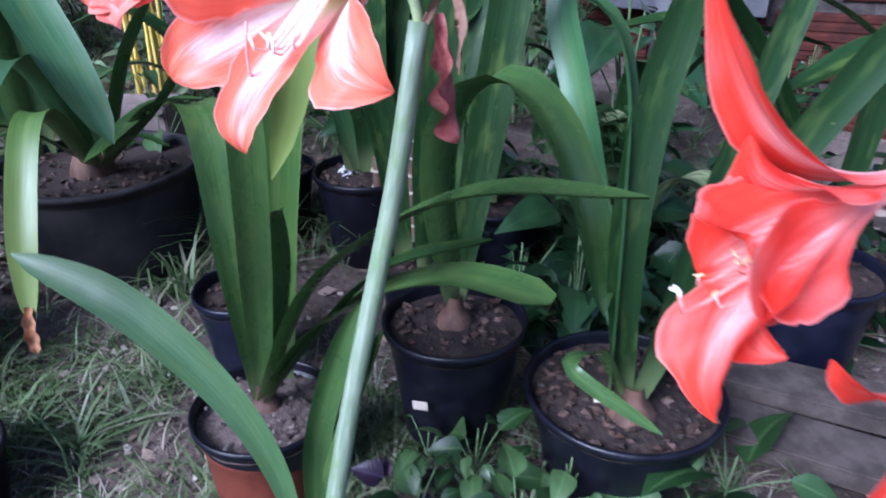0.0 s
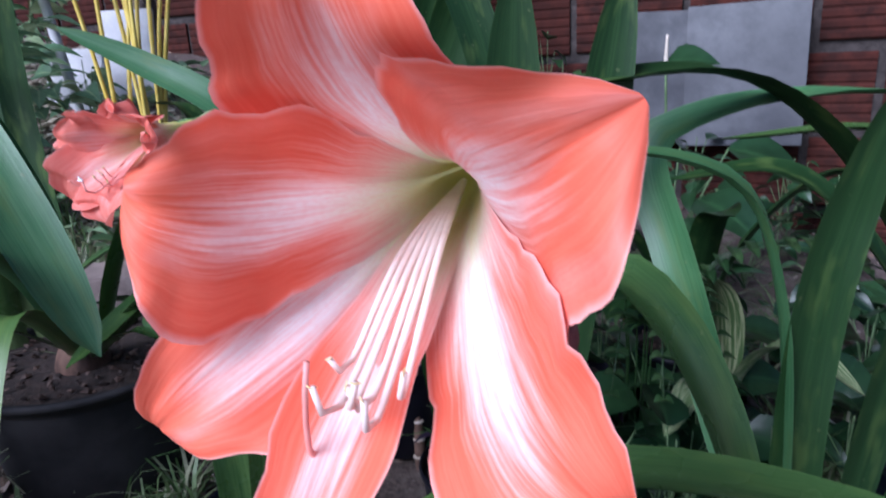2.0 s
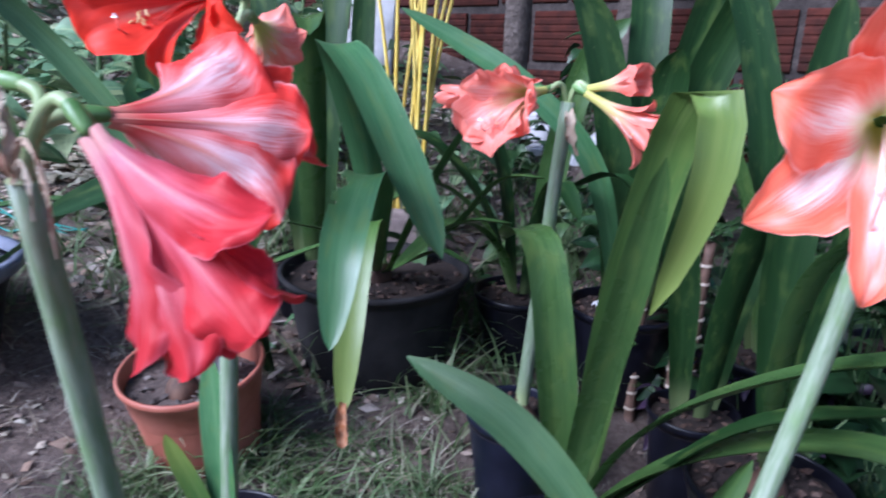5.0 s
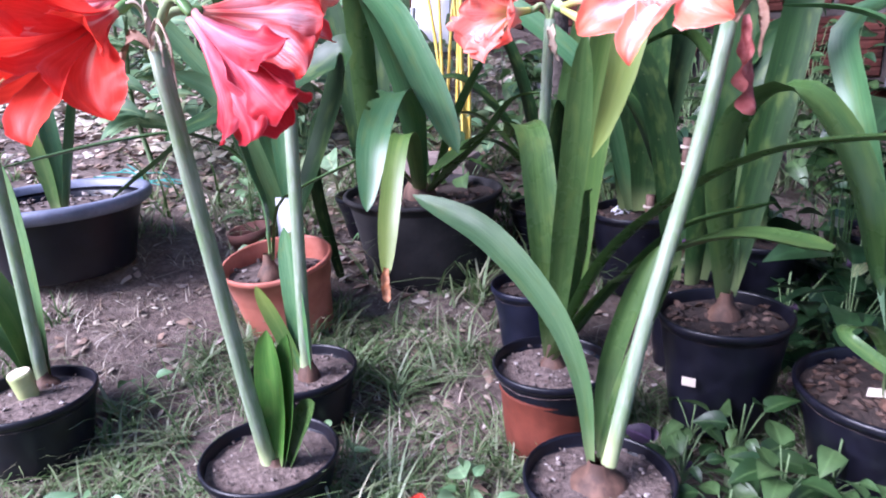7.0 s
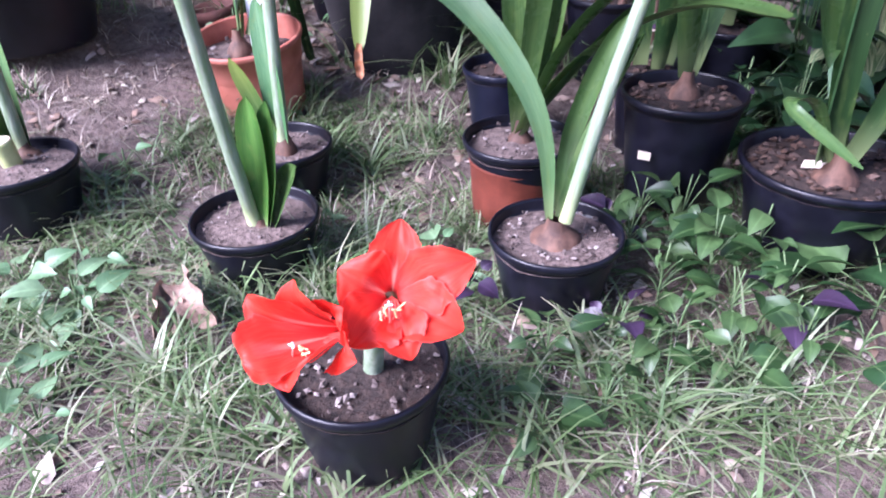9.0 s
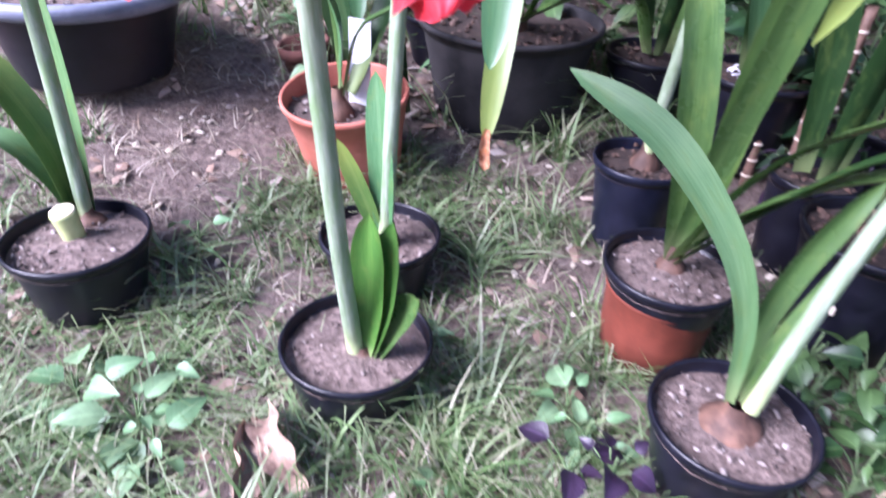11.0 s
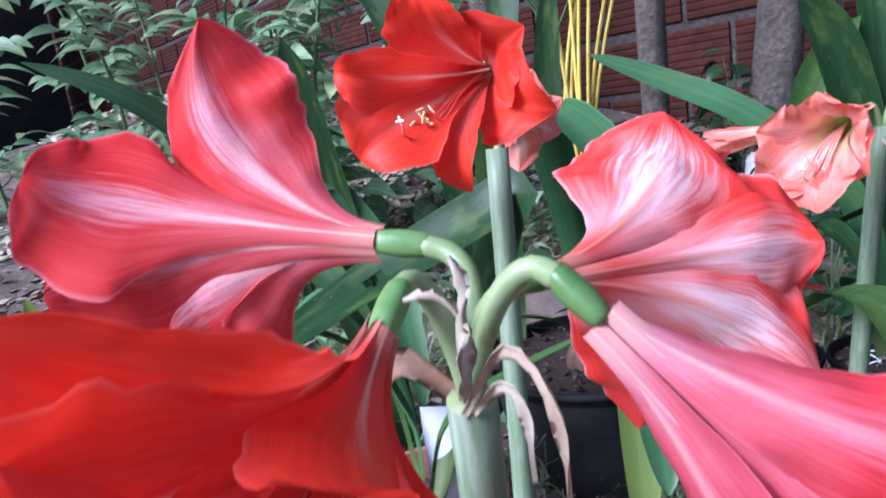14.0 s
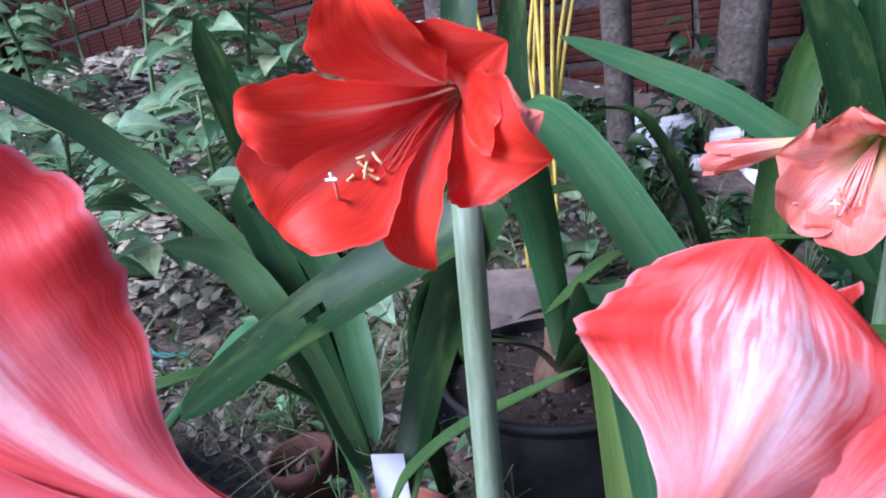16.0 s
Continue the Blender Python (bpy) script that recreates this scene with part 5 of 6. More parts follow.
def weed(x, y, n, size, height, seed, mat=None, label="low broad-leaved green weed in the grass", name="weed_plant", lift=0.0, narrow=0.6):
    rng = random.Random(seed)
    z = slope(x, y) + lift
    q = thing(name, (x, y, z), label, "plant", "weeds on the ground")
    bm = bmesh.new()
    lb = bmesh.new()
    for i in range(n):
        a, h = i * 2.4 + rng.uniform(-0.4, 0.4), height * (0.25 + 0.75 * rng.random())
        d = V((math.cos(a), math.sin(a), 0))
        s = V((x, y, z + h * 0.5))
        e = s + d * size * rng.uniform(0.3, 0.8) + V((0, 0, h * 0.5))
        tube([s, s.lerp(e, 0.5) + V((0, 0, 0.004)), e], 0.0011, 0.0008, 5, 5, bm=bm)
        f_ = rng.uniform(0.45, 1.25)
        leaflet(lb, e, d + V((0, 0, rng.uniform(-0.6, 0.5))), V((rng.uniform(-0.7, 0.7), rng.uniform(-0.7, 0.7), 1)), size * f_, size * narrow * f_ * rng.uniform(0.8, 1.15))
    tube([(x, y, z - 0.005), (x, y, z + height * 0.5), (x + 0.003, y, z + height)], 0.0016, 0.001, 6, 6, bm=bm)
    part("stem", bm, GREEN_TWIG, q)
    part("foliage", lb, mat or WEED, q)
    return q


rw = random.Random(5)
WEEDS = [(0.02, 0.52, 12, 0.042, 0.09), (0.075, 0.57, 12, 0.046, 0.11), (0.12, 0.5, 13, 0.042, 0.1), (0.02, 0.6, 9, 0.04, 0.08), (0.15, 0.43, 12, 0.04, 0.08),
         (0.07, 0.44, 12, 0.038, 0.09), (0.2, 0.46, 11, 0.042, 0.08), (0.3, 0.5, 7, 0.08, 0.09), (0.34, 0.58, 7, 0.075, 0.09), (0.1, 0.37, 10, 0.034, 0.06), (0.22, 0.39, 10, 0.04, 0.08), (0.17, 0.55, 9, 0.036, 0.1)]
LOW_WEEDS = [(-0.655, 0.17, 8, 0.042, 0.05), (-0.57, 0.175, 8, 0.038, 0.05), (-0.53, 0.16, 6, 0.036, 0.05), (-0.5, 0.035, 8, 0.042, 0.05), (-0.45, 0.02, 6, 0.036, 0.04), (-0.2, 0.41, 7, 0.036, 0.05), (-0.02, 0.28, 9, 0.036, 0.06),
         (-0.4, 0.43, 5, 0.032, 0.04), (-0.17, 0.38, 6, 0.034, 0.05), (0.08, 0.32, 9, 0.036, 0.06), (0.0, 0.2, 7, 0.034, 0.05), (-0.7, 0.4, 5, 0.036, 0.05), (0.16, 0.34, 9, 0.036, 0.06), (0.05, 0.24, 7, 0.03, 0.05),
         (-0.6, 0.24, 5, 0.03, 0.04), (-0.27, 0.24, 6, 0.028, 0.04), (-0.74, 0.74, 10, 0.04, 0.09), (-0.86, 0.84, 12, 0.04, 0.1), (-0.68, 0.8, 12, 0.035, 0.09), (-0.95, 0.95, 12, 0.04, 0.11), (-0.6, 0.9, 10, 0.035, 0.08)]
for i, (x, y, n, s, h) in enumerate(WEEDS + LOW_WEEDS):
    weed(x, y, n, s, h, 100 + i, WEED_LIGHT if i >= len(WEEDS) and x < -0.1 else WEED, narrow=0.5 + 0.2 * ((i * 7) % 5) / 4)
# from x = -0.25 rightwards the leaf colour is darkened to imitate shade
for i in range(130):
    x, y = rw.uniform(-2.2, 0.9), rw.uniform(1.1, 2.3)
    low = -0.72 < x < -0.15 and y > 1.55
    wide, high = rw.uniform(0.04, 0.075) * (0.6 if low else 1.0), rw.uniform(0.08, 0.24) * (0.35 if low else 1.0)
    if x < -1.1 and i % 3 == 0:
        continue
    weed(x, y, 9 if x < -0.7 else 14, wide, high, 200 + i, (WEED_PALE if x < -0.7 or rw.random() < 0.3 else WEED) if x < -0.25 else DARK_LEAF_SHADED, label="leafy green undergrowth plant near the wall")
for i, (x, y) in enumerate([(-0.172, 0.33), (-0.135, 0.338), (0.04, 0.35), (0.21, 0.43), (-0.01, 0.55), (0.05, 0.95), (0.12, 0.9), (0.0, 1.0), (-0.05, 0.93), (0.18, 1.02)]):
    weed(x, y, 5 if y < 0.6 else 9, 0.034 if y < 0.6 else 0.042, 0.06 if y < 0.6 else 0.16, 300 + i, PURPLE, "purple-leaved creeping plant among the weeds", narrow=0.75 if y < 0.6 else 0.5)


# ---- taller weeds at the back: stalks with leaflets in pairs ----
def tall_weed(x, y, height, seed):
    rng = random.Random(seed)
    z = slope(x, y)
    q = thing("tall_weed", (x, y, z), "tall pale-green weed with pinnate leaves", "plant", "weeds at the wall")
    sb, lb, pb = bmesh.new(), bmesh.new(), bmesh.new()
    line = [V((x, y, z - 0.01)), V((x + rng.uniform(-0.05, 0.05), y, z + height * 0.5)), V((x + rng.uniform(-0.12, 0.12), y + rng.uniform(-0.1, 0.1), z + height))]
    tube(line, 0.007, 0.003, 12, 7, bm=sb)
    pts = curve_points(line, 12)
    for i in range(2, 12):
        for _ in range(1 if i % 3 else 2):
            a = rng.uniform(0, 6.28)
            d = V((math.cos(a), math.sin(a), rng.uniform(0.1, 0.6)))
            ln = rng.uniform(0.1, 0.2) * (1.1 - 0.05 * i)
            e = pts[i] + d * ln
            tube([pts[i], pts[i] + d * ln * 0.5 + V((0, 0, 0.01)), e], 0.0016, 0.0009, 5, 5, bm=pb)
            for j in range(1, 4):
                s = pts[i].lerp(e, j / 3)
                side = d.cross(V((0, 0, 1))).normalized()
                for sg in (-1, 1):
                    leaflet(lb, s, side * sg + d * 0.5 + V((0, 0, -0.25)), V((rng.uniform(-0.5, 0.5), rng.uniform(-0.9, 0.2), 1)), rng.uniform(0.055, 0.11), rng.uniform(0.032, 0.06))
    part("stem", sb, GREEN_TWIG, q)
    tagged(part("petiole", pb, GREEN_TWIG, q), kind="stuff")
    tagged(part("foliage", lb, WEED_PALE, q), kind="stuff")


for i, (x, y, h) in enumerate([(-1.25, 1.35, 0.7), (-1.05, 1.6, 0.75), (-1.45, 1.7, 0.8), (-0.95, 1.25, 0.6), (-1.7, 1.4, 0.7), (-1.2, 2.0, 0.7), (-1.65, 2.1, 0.7), (-0.85, 1.9, 0.5), (-2.0, 1.9, 0.7), (-1.5, 1.1, 0.5), (-1.3, 1.0, 0.45), (-1.1, 1.12, 0.5), (-1.35, 1.5, 0.7), (-1.8, 1.7, 0.8), (-1.0, 1.45, 0.6), (-2.2, 1.6, 0.8), (-2.4, 2.1, 0.8), (-1.4, 2.3, 0.8), (-1.9, 1.2, 0.55), (-0.9, 1.6, 0.5), (-1.1, 1.3, 0.85), (-1.35, 1.25, 0.9), (-1.6, 1.55, 1.0), (-1.2, 1.75, 0.95), (-0.8, 1.4, 0.5), (-1.9, 1.45, 0.9), (-2.1, 1.2, 0.8)]):
    if i % 5 < 2:
        tall_weed(x, y, 0.78 * h, 400 + i)


# ---- yellow-stalked palm ----
px, py = -0.62, 1.33
pz = slope(px, py)
q = thing("cane_palm", (px, py, pz), "clump palm with bright yellow canes and feathery fronds", "palm")
rng = random.Random(8)
for i in range(11):
    a = rng.uniform(0, 6.28)
    b = V((px + 0.03 * math.cos(a), py + 0.03 * math.sin(a), pz))
    lean = V((rng.uniform(-0.13, 0.18), rng.uniform(-0.05, 0.05), 0))
    part("cane", tube([b, b + lean * 0.4 + V((0, 0, 0.42)), b + lean * 1.3 + V((0, 0, rng.uniform(0.75, 0.95)))], 0.004, 0.003, 12, 8), YELLOW_CANE, q)
for i in range(4):
    a = (2.6, 3.3, 0.3, -0.4)[i]
    d = V((math.cos(a), 0.3 * math.sin(a), 0))
    b = V((px, py, pz + 0.5))
    line = [b, b + d * 0.15 + V((0, 0, 0.2)), b + d * 0.4 + V((0, 0, 0.22)), b + d * 0.6 + V((0, 0, 0.1))]
    bm = tube(line, 0.003, 0.001, 12, 5)
    for s in curve_points(line, 16)[4:]:
        for sg in (-1, 1):
            dd = (d * 0.5 + V((0, sg * 0.6, -0.25 + 0.6 * (sg > 0)))).normalized()
            leaflet(bm, s, dd, V((0, 0, 1)), 0.16, 0.009)
    part("frond", bm, WEED, q)


# ---- trunks, pole, boards and rubble ----
def trunk(x, y, r, h, lean, name, label, seed):
    rng = random.Random(seed)
    z = slope(x, y)
    bm = bmesh.new()
    rows = []
    for i in range(22):
        u = i / 21
        c = V((x + lean * u, y, z - 0.05 + h * u))
        rows.append([c + V((math.cos(a), math.sin(a), 0)) * r * (1.25 - 0.4 * u + 0.5 * max(0, 0.15 - u)) * (1 + 0.16 * noise.noise(V((math.cos(a) * 2, math.sin(a) * 2, 7 * u + seed)))) for a in (2 * math.pi * j / 18 for j in range(18))])
    grid(bm, rows, True)
    q = thing(name, (x, y, z), label, "tree")
    part("trunk", bm, BARK, q)
    # unseen crown, inferred from the trunk and made dense to shade the wall
    lb = bmesh.new()
    top = V((x + lean, y, z + h - 0.05))
    for b in range(10):
        a = b * 0.63 + rng.uniform(-0.3, 0.3)
        end = top + V((math.cos(a) * rng.uniform(0.6, 1.1), math.sin(a) * rng.uniform(0.4, 0.8), rng.uniform(-0.15, 0.5)))
        line = [top - V((0, 0, 0.3)), top.lerp(end, 0.5) + V((0, 0, 0.12)), end]
        part("limb", tube(line, 0.5 * r, 0.1 * r, 8, 7), BARK, q)
        for s in curve_points(line, 14)[4:]:
            for _ in range(18):
                d = V((rng.uniform(-1, 1), rng.uniform(-1, 1), rng.uniform(-0.6, 0.5)))
                leaflet(lb, s + d * rng.uniform(0.02, 0.22), d, V((rng.uniform(-0.4, 0.4), rng.uniform(-0.4, 0.4), 1)), rng.uniform(0.11, 0.18), rng.uniform(0.055, 0.09))
    tagged(part("crown", lb, WEED, q), kind="stuff")
    return q


trunk(-0.52, 1.85, 0.028, 2.4, 0.03, "tree", "slender garden tree with a grey lichen-covered trunk", 1)
trunk(-0.27, 2.1, 0.052, 2.2, 0.22, "tree", "garden tree with a grey trunk leaning by the wall", 2)
trunk(-1.12, 2.35, 0.04, 2.2, 0.0, "tree", "thin dark-trunked tree at the back wall", 3)
bm = tube([(-1.12, 1.95, slope(-1.12, 1.95) - 0.02), (-1.18, 1.95, 0.9), (-1.24, 1.96, 1.5)], 0.013, 0.013, 8, 12)
solid("pole", bm, WHITE_PAINT, "thin white painted pole stuck in the ground", "pole", smooth=True)


def slab(o, ex, ey, ez, mat, name, label, category, bevel=0.003):
    bm = box(bmesh.new(), V(o), V(ex), V(ey), V(ez))
    bmesh.ops.recalc_face_normals(bm, faces=bm.faces)
    bmesh.ops.bevel(bm, geom=bm.edges[:], offset=bevel, segments=2, affect="EDGES")
    return solid(name, bm, mat, label, category)


slab((-1.3, 2.06, slope(-1.3, 2.06) - 0.02), (0.17, 0.01, 0), (0, 0.02, 0), (0.01, 0.03, 0.17), WHITE_PAINT, "white_board", "white painted board standing by the palm", "board")
slab((-1.2, 2.2, slope(-1.2, 2.2) - 0.02), (0.16, 0.01, 0), (0, 0.02, 0), (0.01, 0.03, 0.27), WHITE_PAINT, "white_board", "white painted board standing behind another", "board")
rr = random.Random(4)
for x, y, w_, d_, h_, a in ((-0.61, 2.1, 0.11, 0.09, 0.05, 0.1), (-0.52, 2.05, 0.1, 0.08, 0.06, -0.2), (-0.45, 2.06, 0.09, 0.06, 0.085, 0.15), (-0.57, 1.98, 0.07, 0.06, 0.035, 0.5), (-0.33, 2.0, 0.08, 0.06, 0.09, -0.1), (-0.66, 2.2, 0.13, 0.08, 0.05, 0.3)):
    slab((x, y, slope(x, y) - 0.01), (w_ * math.cos(a), w_ * math.sin(a), 0.006), (-d_ * math.sin(a), d_ * math.cos(a), 0.012), (0.012, 0.0, h_), WHITE_PAINT, "rubble_block", "broken white plaster block on the ground", "rubble", 0.008)
slab((-0.2, 2.12, slope(-0.2, 2.12) - 0.02), (0.11, -0.03, 0.0), (0.006, 0.02, 0), (0.06, 0.1, 0.26), PLANK, "plank", "brown board leaning beside the tree trunk", "plank")
for i in range(9):
    x, y = -0.62 + rr.uniform(0, 0.5), 2.02 + rr.uniform(-0.12, 0.25)
    s = rr.uniform(0.04, 0.1)
    a = rr.uniform(0, 3)
    slab((x, y, slope(x, y) - 0.01), (s * math.cos(a), s * math.sin(a), 0), (-0.6 * s * math.sin(a), 0.6 * s * math.cos(a), 0.01), (0.01, 0, 0.5 * s), WHITE_PAINT, "rubble_block", "broken white plaster block on the ground", "rubble", 0.006)
slab((0.32, 0.66, 0.02), (0.34, -0.14, 0.0), (0.03, 0.07, 0), (0, 0, 0.025), PLANK, "plank", "weathered grey plank lying on the soil", "plank")
slab((0.3, 0.76, 0.03), (0.4, -0.16, 0.01), (0.03, 0.07, 0), (0, 0, 0.025), PLANK, "plank", "weathered grey plank lying on the soil", "plank")
slab((-0.72, 1.15, slope(-0.72, 1.15)), (0.2, 0.02, 0), (-0.01, 0.1, 0), (0, 0, 0.09), PALE_BLOCK, "clay_block", "pale clay block lying on the soil", "block")


# ---- fern ----
fx, fy = 0.2, 1.02
fz = slope(fx, fy)
q = thing("fern", (fx, fy, fz), "bright green fern with feathered fronds", "fern")
rng = random.Random(9)
for i in range(9):
    a = rng.uniform(2.5, 6.6)
    d = V((math.cos(a), math.sin(a), 0))
    g_, b = V((fx, fy, fz)), V((fx, fy - 0.03, fz + 0.27)) + d * 0.03
    line = [g_, g_.lerp(b, 0.5) + d * 0.005, b, b + d * 0.06 + V((0, 0, 0.08)), b + d * 0.16 + V((0, 0, 0.09)), b + d * 0.24 + V((0, 0, 0.03))]
    bm = tube(line, 0.0015, 0.0007, 12, 5)
    for j, s in enumerate(curve_points(line, 30)[14:]):
        sd = d.cross(V((0, 0, 1)))
        for sg in (-1, 1):
            leaflet(bm, s, sd * sg + d * 0.35, V((0, 0, 1)), 0.034 * (1 - 0.05 * j), 0.012)
    part("frond", bm, WEED, q)


# ---- a pale-streaked broad-leaved plant behind the pots ----
k = Nodes("cream_streaked_leaf", 0.4)
u, v = k.uv()
st = k.noise(5, k.vec(k.m("MULTIPLY", u, 1.5), k.m("MULTIPLY", v, 3.0)), 4)
k.col(k.mix(k.step(st, 0.42, 0.62), (0.07, 0.13, 0.04), (0.34, 0.36, 0.2)))
STREAKED = k.mat
vx, vy = 0.3, 1.03
vz = slope(vx, vy)
q = thing("streaked_plant", (vx, vy, vz), "low plant with broad olive leaves streaked with cream", "plant")
for pts, w_ in (([(vx, vy, vz), (0.305, 1.02, 0.2), (0.27, 0.99, 0.31), (0.17, 0.97, 0.29)], 0.06), ([(vx, vy, vz), (0.32, 1.0, 0.17), (0.36, 0.95, 0.24), (0.42, 0.9, 0.2)], 0.05), ([(vx, vy, vz), (0.29, 1.0, 0.12), (0.25, 0.94, 0.19), (0.2, 0.88, 0.16)], 0.045)):
    part("leaf", strap(pts, w_, 24, 9, 0.25, tip=0.4, base=0.2, ramp=0.6, wave=0.06), STREAKED, q)


# ---- ringed canes, a white-flowered plant and a red-spiked one ----
for i, (cx, cy, top) in enumerate([(-0.043, 1.0, 0.34), (-0.018, 1.01, 0.33), (-0.1, 1.0, 0.24)]):
    z0 = slope(cx, cy)
    q = thing("cane", (cx, cy, z0), "short brown cane with pale leaf rings", "cane", "canes behind the pots")
    part("shaft", tube([(cx, cy, z0 - 0.01), (cx - 0.003, cy, 0.5 * (z0 + top)), (cx, cy, top)], 0.0085, 0.0075, 10, 10), BROWN_CANE, q)
    for k_ in range(int((top - z0) / 0.028)):
        part("ring", tube([(cx - 0.002, cy, z0 + 0.02 + 0.028 * k_), (cx - 0.002, cy, z0 + 0.0235 + 0.028 * k_)], 0.0096, 0.0094, 3, 10), PALE_RING, q)
wx, wy = -0.15, 1.07
q = thing("flowering_plant", (wx, wy, slope(wx, wy)), "small dark plant with white hanging flowers", "plant")
rng = random.Random(31)
part("stem", tube([(wx, wy, slope(wx, wy)), (wx - 0.003, wy - 0.01, 0.16), (wx - 0.006, wy - 0.015, 0.21)], 0.0018, 0.0012, 8, 6), GREEN_TWIG, q)
for i in range(9):
    a = rng.uniform(0, 6.28)
    b = V((wx - 0.006, wy - 0.015, 0.205 - 0.002 * i))
    e = b + V((0.022 * math.cos(a), 0.016 * math.sin(a), rng.uniform(-0.03, 0.004)))
    bm = tube([b, b.lerp(e, 0.6) + V((0, 0, 0.005)), e], 0.0009, 0.0016, 6, 6)
    for j in range(5):
        d = V((math.cos(j * 1.26), math.sin(j * 1.26), -0.4))
        leaflet(bm, e, d, V((0, 0, 1)), 0.008, 0.0045)
    part("flower", bm, PETAL_WHITE, q)
ax, ay = 0.36, 1.6
z0 = slope(ax, ay)
q = thing("spadix_plant", (ax, ay, z0), "dark heart-leaved plant with an upright flower spike", "plant")
for i in range(9):
    a = i * 0.75 + 0.3
    d = V((math.cos(a), math.sin(a), 0))
    b = V((ax, ay, z0))
    e = b + d * rng.uniform(0.04, 0.12) + V((0, 0, rng.uniform(0.14, 0.3)))
    part("leaf_stalk", tube([b, b.lerp(e, 0.5) + V((0, 0, 0.03)), e], 0.003, 0.002, 8, 6), GREEN_TWIG, q)
    bm = bmesh.new()
    leaflet(bm, e, d + V((0, -0.3, -0.35)), V((0, -0.5, 1)), rng.uniform(0.12, 0.18), rng.uniform(0.09, 0.12), 0.2)
    part("leaf", bm, DARK_LEAF_SHADED, q)
part("flower_stalk", tube([(ax, ay, z0), (ax - 0.01, ay, 0.4), (ax - 0.016, ay, 0.54)], 0.003, 0.0025, 8, 7), GREEN_TWIG, q)
part("spadix", tube([(ax - 0.016, ay, 0.54), (ax - 0.015, ay, 0.595)], 0.0045, 0.0025, 6, 8), BEIGE, q, "cream flower spike")
bm = bmesh.new()
leaflet(bm, (ax - 0.016, ay, 0.54), (0.6, -0.4, 0.1), (-0.3, -0.4, 0.8), 0.1, 0.08, 0.2)
part("bract", bm, DARK_LEAF_SHADED, q)
# large-leaved plants at the foot of the wide pot; behind the pots, ones coloured dark for shade
for i, (x, y, n, s, h) in enumerate([(0.31, 0.47, 7, 0.055, 0.06), (0.37, 0.52, 7, 0.06, 0.07), (0.28, 0.42, 6, 0.045, 0.05)]):
    weed(x, y, n, s, h, 500 + i, DARK_LEAF_SHADED, "low plant with large dark rounded leaves", narrow=0.72)
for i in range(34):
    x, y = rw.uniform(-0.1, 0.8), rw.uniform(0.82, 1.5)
    weed(x, y, 14, rw.uniform(0.05, 0.09), rw.uniform(0.1, 0.22), 540 + i, DARK_LEAF_SHADED, "leafy plant behind the pots, coloured dark to stand for shade", narrow=0.65)
for i in range(22):
    x, y = rw.uniform(-0.55, 0.2), rw.uniform(1.5, 2.0)
    weed(x, y, 14, rw.uniform(0.04, 0.07), rw.uniform(0.04, 0.1) if x < -0.15 else rw.uniform(0.2, 0.4), 580 + i, WEED, "leafy green undergrowth plant near the wall")
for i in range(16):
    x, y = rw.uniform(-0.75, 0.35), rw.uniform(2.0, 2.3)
    weed(x, y, 16, rw.uniform(0.05, 0.08), rw.uniform(0.15, 0.4) if not -0.68 < x < -0.38 else 0.08, 640 + i, DARK_LEAF_SHADED if i % 3 else WEED, "leafy plant at the foot of the wall, coloured dark as in shade")
q = thing("string", (-1.25, 0.9, slope(-1.25, 0.9)), "loose teal plastic string on the soil", "string")
for i in range(4):
    pts = [V((-1.36 + 0.06 * j, 0.88 + 0.03 * i + rng.uniform(-0.02, 0.02), slope(-1.36 + 0.06 * j, 0.9) + rng.uniform(0.006, 0.03))) for j in range(5)]
    part("strand", tube(pts, 0.0016, 0.0016, 16, 6), TEAL, q)

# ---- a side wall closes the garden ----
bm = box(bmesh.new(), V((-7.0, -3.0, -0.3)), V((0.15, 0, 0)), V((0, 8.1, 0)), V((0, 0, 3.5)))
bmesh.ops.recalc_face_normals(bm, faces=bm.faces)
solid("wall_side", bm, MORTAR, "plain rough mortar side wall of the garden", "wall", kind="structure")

# ---- a broken clay pot half hidden behind the terracotta one ----
q = thing("clay_pot", (-0.81, 0.8, slope(-0.81, 0.8)), "broken dark red clay pot half hidden by leaves", "pot")
part("pot", lathe([(0.001, 0.0), (0.03, 0.0), (0.04, 0.08), (0.044, 0.082), (0.044, 0.1), (0.039, 0.1), (0.028, 0.006)], (-0.81, 0.8, slope(-0.81, 0.8) - 0.045), 32, 0.02, (8, -6)), OLD_CLAY, q)

# ---- things on the ground ----
def strewn(name, n, size, mat, area, seed, label, category, flat=0.25):
    rng = random.Random(seed)

    def spot():
        x, y = rng.uniform(area[0], area[1]), rng.uniform(area[2], area[3])
        return x, y, slope(x, y) + 0.003
    return solid(name, chips(rng, n, spot, size, flat=flat), mat, label, category, kind="stuff")


strewn("fallen_leaf_bits", 4200, 0.009, LITTER, (-2.2, 1.0, 0.0, 2.8), 1, "brown fallen leaf bits strewn over the soil", "leaf litter", 0.12)
strewn("leaf_litter", 2600, 0.015, LITTER, (-1.8, -0.45, 0.8, 1.9), 21, "dark brown leaf litter under the plants", "leaf litter", 0.2)
strewn("pale_flakes", 380, 0.007, STRAW, (-0.9, 0.1, 0.2, 0.9), 29, "pale dry petals fallen on the soil", "leaf litter", 0.2)
strewn("small_stones", 1500, 0.004, GRIT, (-1.2, 0.7, 0.0, 1.4), 2, "small pale stones on the soil", "stones", 0.6)
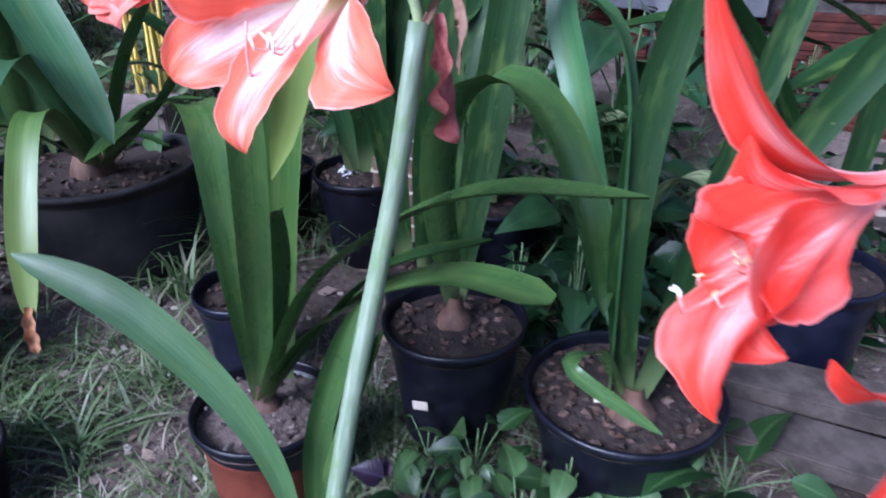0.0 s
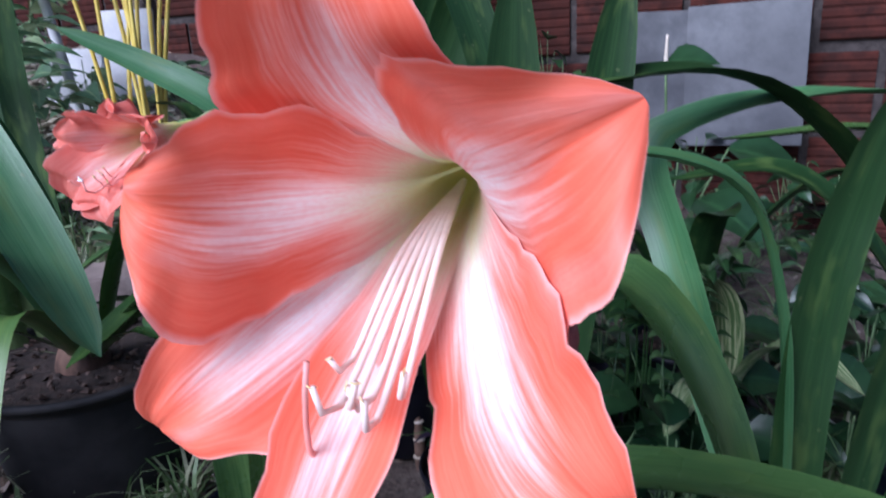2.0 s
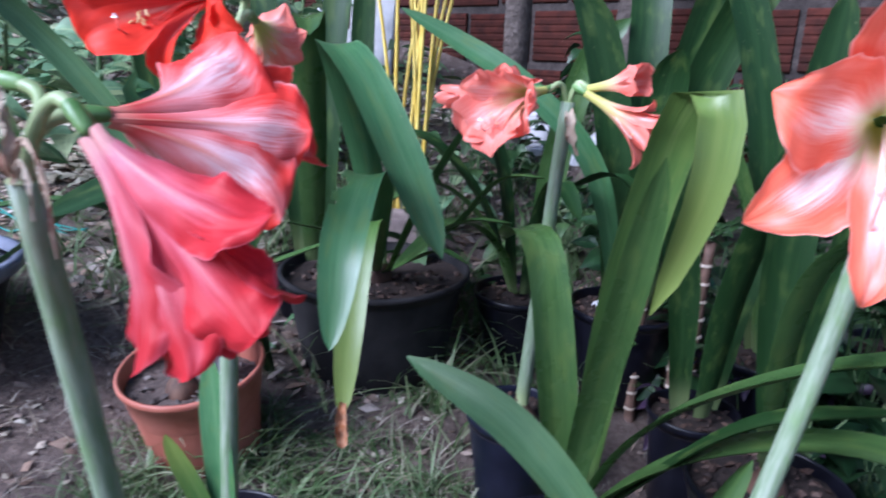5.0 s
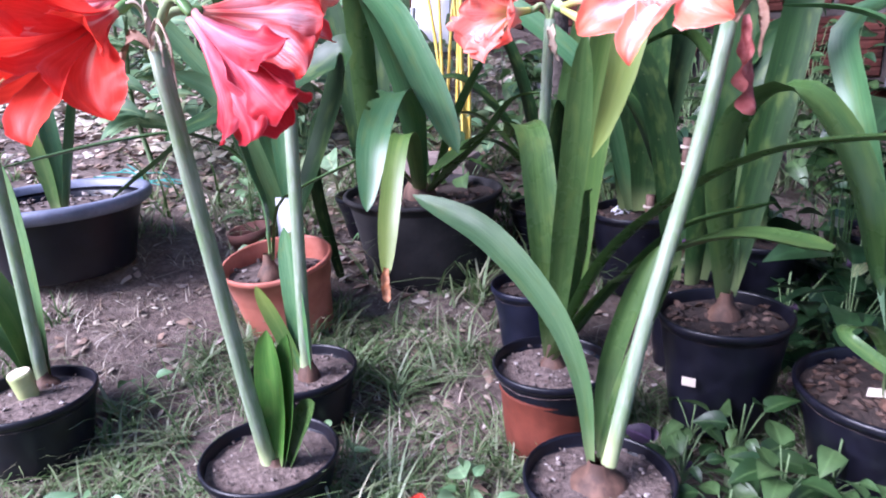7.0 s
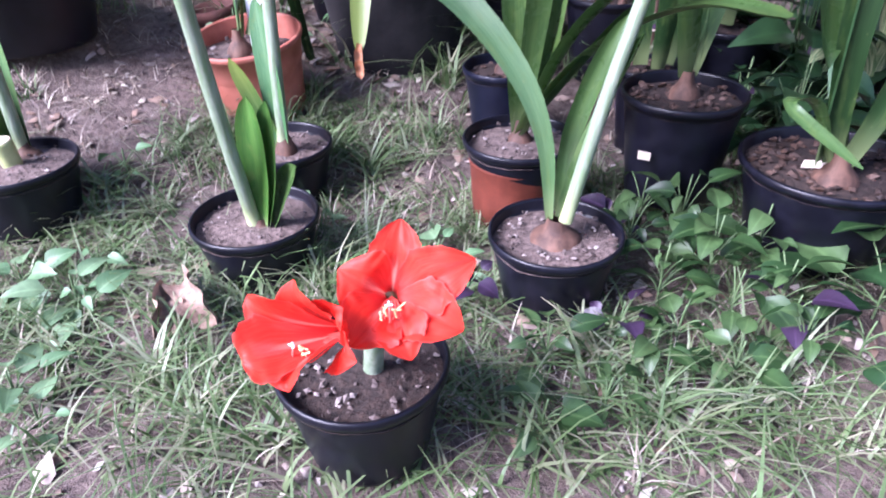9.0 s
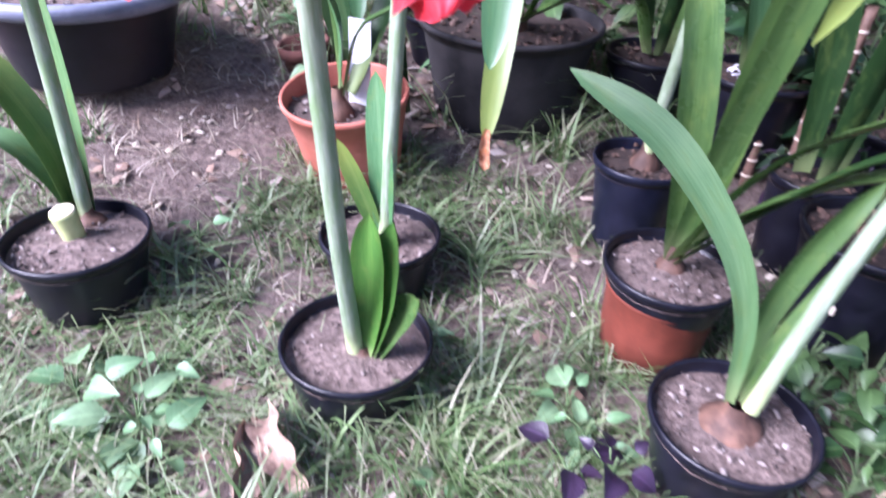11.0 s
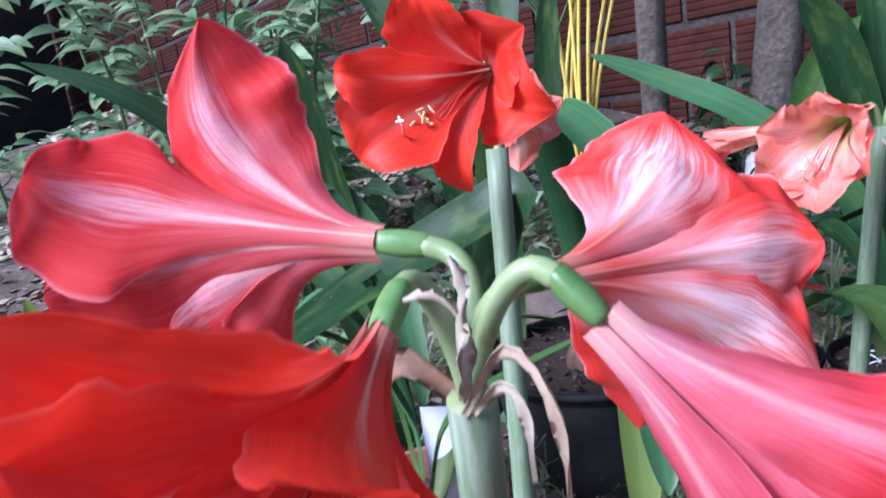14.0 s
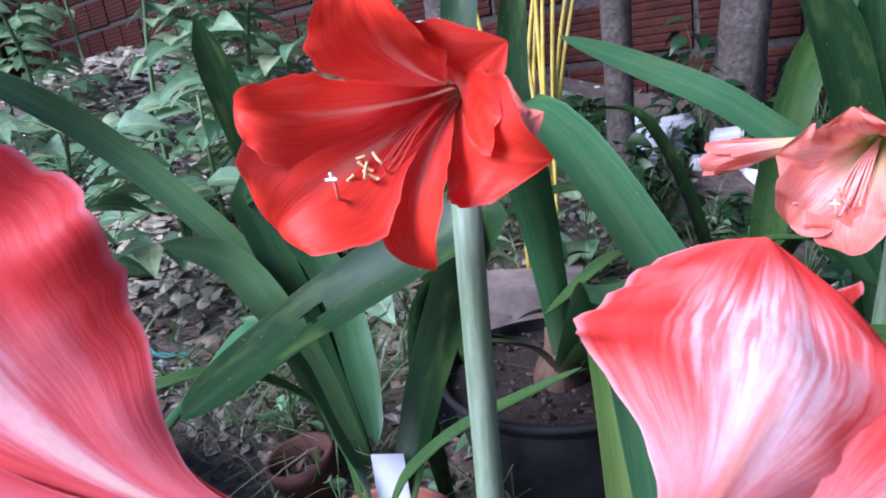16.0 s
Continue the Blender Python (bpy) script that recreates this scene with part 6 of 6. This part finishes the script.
strewn("pale_litter", 3200, 0.024, STRAW, (-2.2, -0.75, 1.05, 2.3), 23, "pale dry leaves and chips under the weeds", "leaf litter", 0.3)
strewn("dry_debris", 1500, 0.03, STRAW, (-2.7, -1.2, 1.7, 2.6), 24, "heap of pale dry chips and leaves under the weeds", "leaf litter", 0.35)
rng = random.Random(3)
q = thing("dry_leaf", (-0.42, 0.21, slope(-0.42, 0.21)), "curled dry brown leaf lying on the grass", "dry leaf")
part("blade", strap([(-0.463, 0.238, 0.014), (-0.445, 0.222, 0.034), (-0.415, 0.205, 0.03), (-0.375, 0.194, 0.012)], 0.034, 34, 11, 0.9, wave=0.3, tip=0.25, facing=(0, -0.3, 1), twist=0.9), DRY_LEAF, q)
part("blade", strap([(-0.458, 0.228, 0.012), (-0.45, 0.2, 0.026), (-0.43, 0.172, 0.018), (-0.425, 0.15, 0.01)], 0.03, 30, 9, 0.9, wave=0.35, tip=0.3, facing=(0.2, 0.1, 1), twist=-0.8), DRY_LEAF, q)


def grass(name, n, area, seed, length, mat, thick=1.0, flat=0.35, where=None, label="", category="grass"):
    rng = random.Random(seed)
    verts, faces = [], []
    made = 0
    while made < n:
        x, y = rng.uniform(area[0], area[1]), rng.uniform(area[2], area[3])
        dens = 0.5 + 0.9 * noise.noise(V((x * 6, y * 6, 1.7))) + (where(x, y) if where else 0)
        if rng.random() > dens:
            continue
        for _ in range(rng.randint(3, 8)):
            a, ln = rng.uniform(0, 6.283), length * rng.uniform(0.4, 1.3)
            d = V((math.cos(a), math.sin(a), 0))
            c = V((x + rng.uniform(-0.012, 0.012), y + rng.uniform(-0.012, 0.012), 0))
            c.z = slope(c.x, c.y) - 0.002
            side = d.cross(V((0, 0, 1))) * 0.0013 * thick * rng.uniform(0.7, 1.4)
            up = rng.uniform(flat, 1.0)
            k0 = len(verts)
            for j in range(5):
                u = j / 4
                p_ = c + d * ln * (0.25 * u + (1.05 - 0.7 * up) * u * u) + V((0, 0, ln * up * (u - 0.45 * u * u)))
                w = side * (1 - 0.92 * u)
                verts += [p_ - w, p_ + w]
            faces += [(k0 + 2 * j, k0 + 2 * j + 1, k0 + 2 * j + 3, k0 + 2 * j + 2) for j in range(4)]
            made += 1
    me = bpy.data.meshes.new(name)
    me.from_pydata([tuple(q) for q in verts], [], faces)
    me.materials.append(mat)
    return tagged(new(name, me), label, category, kind="stuff")


def meadow(x, y):
    bare = math.exp(-(((x + 0.85) / 0.17) ** 2 + ((y - 0.55) / 0.2) ** 2))
    return 0.2 - 1.2 * bare - (0.55 if y > 0.75 else 0) - (0.45 if x > -0.02 and y > 0.36 else 0)


grass("grass", 9500, (-1.15, 0.55, -0.1, 1.0), 11, 0.085, GRASS, 1.3, 0.2, meadow, "patchy green grass with long thin blades")
rt = random.Random(66)
TUFTS = [(-0.32, 0.3), (-0.3, 0.36), (-0.53, 0.13), (-0.5, 0.09), (-0.55, 0.3), (-0.62, 0.36), (-0.56, 0.5), (-0.34, 0.42), (-0.2, 0.5), (-0.6, 0.55), (-0.4, 0.6), (-0.33, 0.7), (0.02, 0.17), (0.1, 0.28), (-0.24, 0.2), (-0.36, 0.12), (0.2, 0.3), (-0.7, 0.1)]
TUFTS += [(rt.uniform(-0.75, 0.25), rt.uniform(0.0, 0.7)) for _ in range(44)]
for i, (x, y) in enumerate(TUFTS):
    grass("grass_clump", 26, (x - 0.03, x + 0.03, y - 0.03, y + 0.03), 600 + i, rt.uniform(0.07, 0.13), GRASS_LIGHT if i % 3 else GRASS, rt.uniform(1.5, 2.4), 0.4, lambda x, y: 0.8, "tuft of long arching green grass blades")
grass("dry_grass", 5200, (-1.0, 0.4, 0.0, 0.95), 12, 0.055, STRAW, 0.8, 0.05, lambda x, y: 0.2, "dry straw-coloured grass stalks", "grass")
grass("back_grass", 2500, (-1.2, 0.6, 0.8, 1.7), 13, 0.2, GRASS, 2.0, 0.4, lambda x, y: -0.2, "long arching grass behind the pots")

grass("lawn", 9000, (-4.3, 2.2, -3.0, 1.2), 14, 0.09, GRASS, 2.2, 0.2, lambda x, y: (-2.0 if -1.15 < x < 0.55 and y > -0.1 else 0.1), "thin grass over the rest of the garden")
strewn("garden_litter", 3500, 0.014, LITTER, (-4.3, 2.2, -3.0, 1.4), 22, "brown leaf bits over the garden soil", "leaf litter", 0.15)

# ---- wall pieces ----
bm = bmesh.new()
W, H, D = 0.286, 0.178, 0.012
prof = [(0, 0)]
for i in range(7):
    z0 = H * i / 7
    prof += [(0.75, z0 + 0.002), (1.0, z0 + 0.006), (1.0, z0 + H / 7 - 0.006), (0.75, z0 + H / 7 - 0.002)]
prof += [(0, H)]
rows = [[WALL_DIR * x + WALL_N * (D * a) + V((0, 0, z)) for x in (0, W)] for a, z in prof]
grid(bm, rows)
for x in (0, W):
    vs = [bm.verts.new(WALL_DIR * x + WALL_N * (D * a) + V((0, 0, z))) for a, z in prof]
    bm.faces.new(vs)
bmesh.ops.recalc_face_normals(bm, faces=bm.faces)
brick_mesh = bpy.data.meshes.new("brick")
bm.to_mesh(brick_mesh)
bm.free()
brick_mesh.materials.append(BRICK_SHADED)
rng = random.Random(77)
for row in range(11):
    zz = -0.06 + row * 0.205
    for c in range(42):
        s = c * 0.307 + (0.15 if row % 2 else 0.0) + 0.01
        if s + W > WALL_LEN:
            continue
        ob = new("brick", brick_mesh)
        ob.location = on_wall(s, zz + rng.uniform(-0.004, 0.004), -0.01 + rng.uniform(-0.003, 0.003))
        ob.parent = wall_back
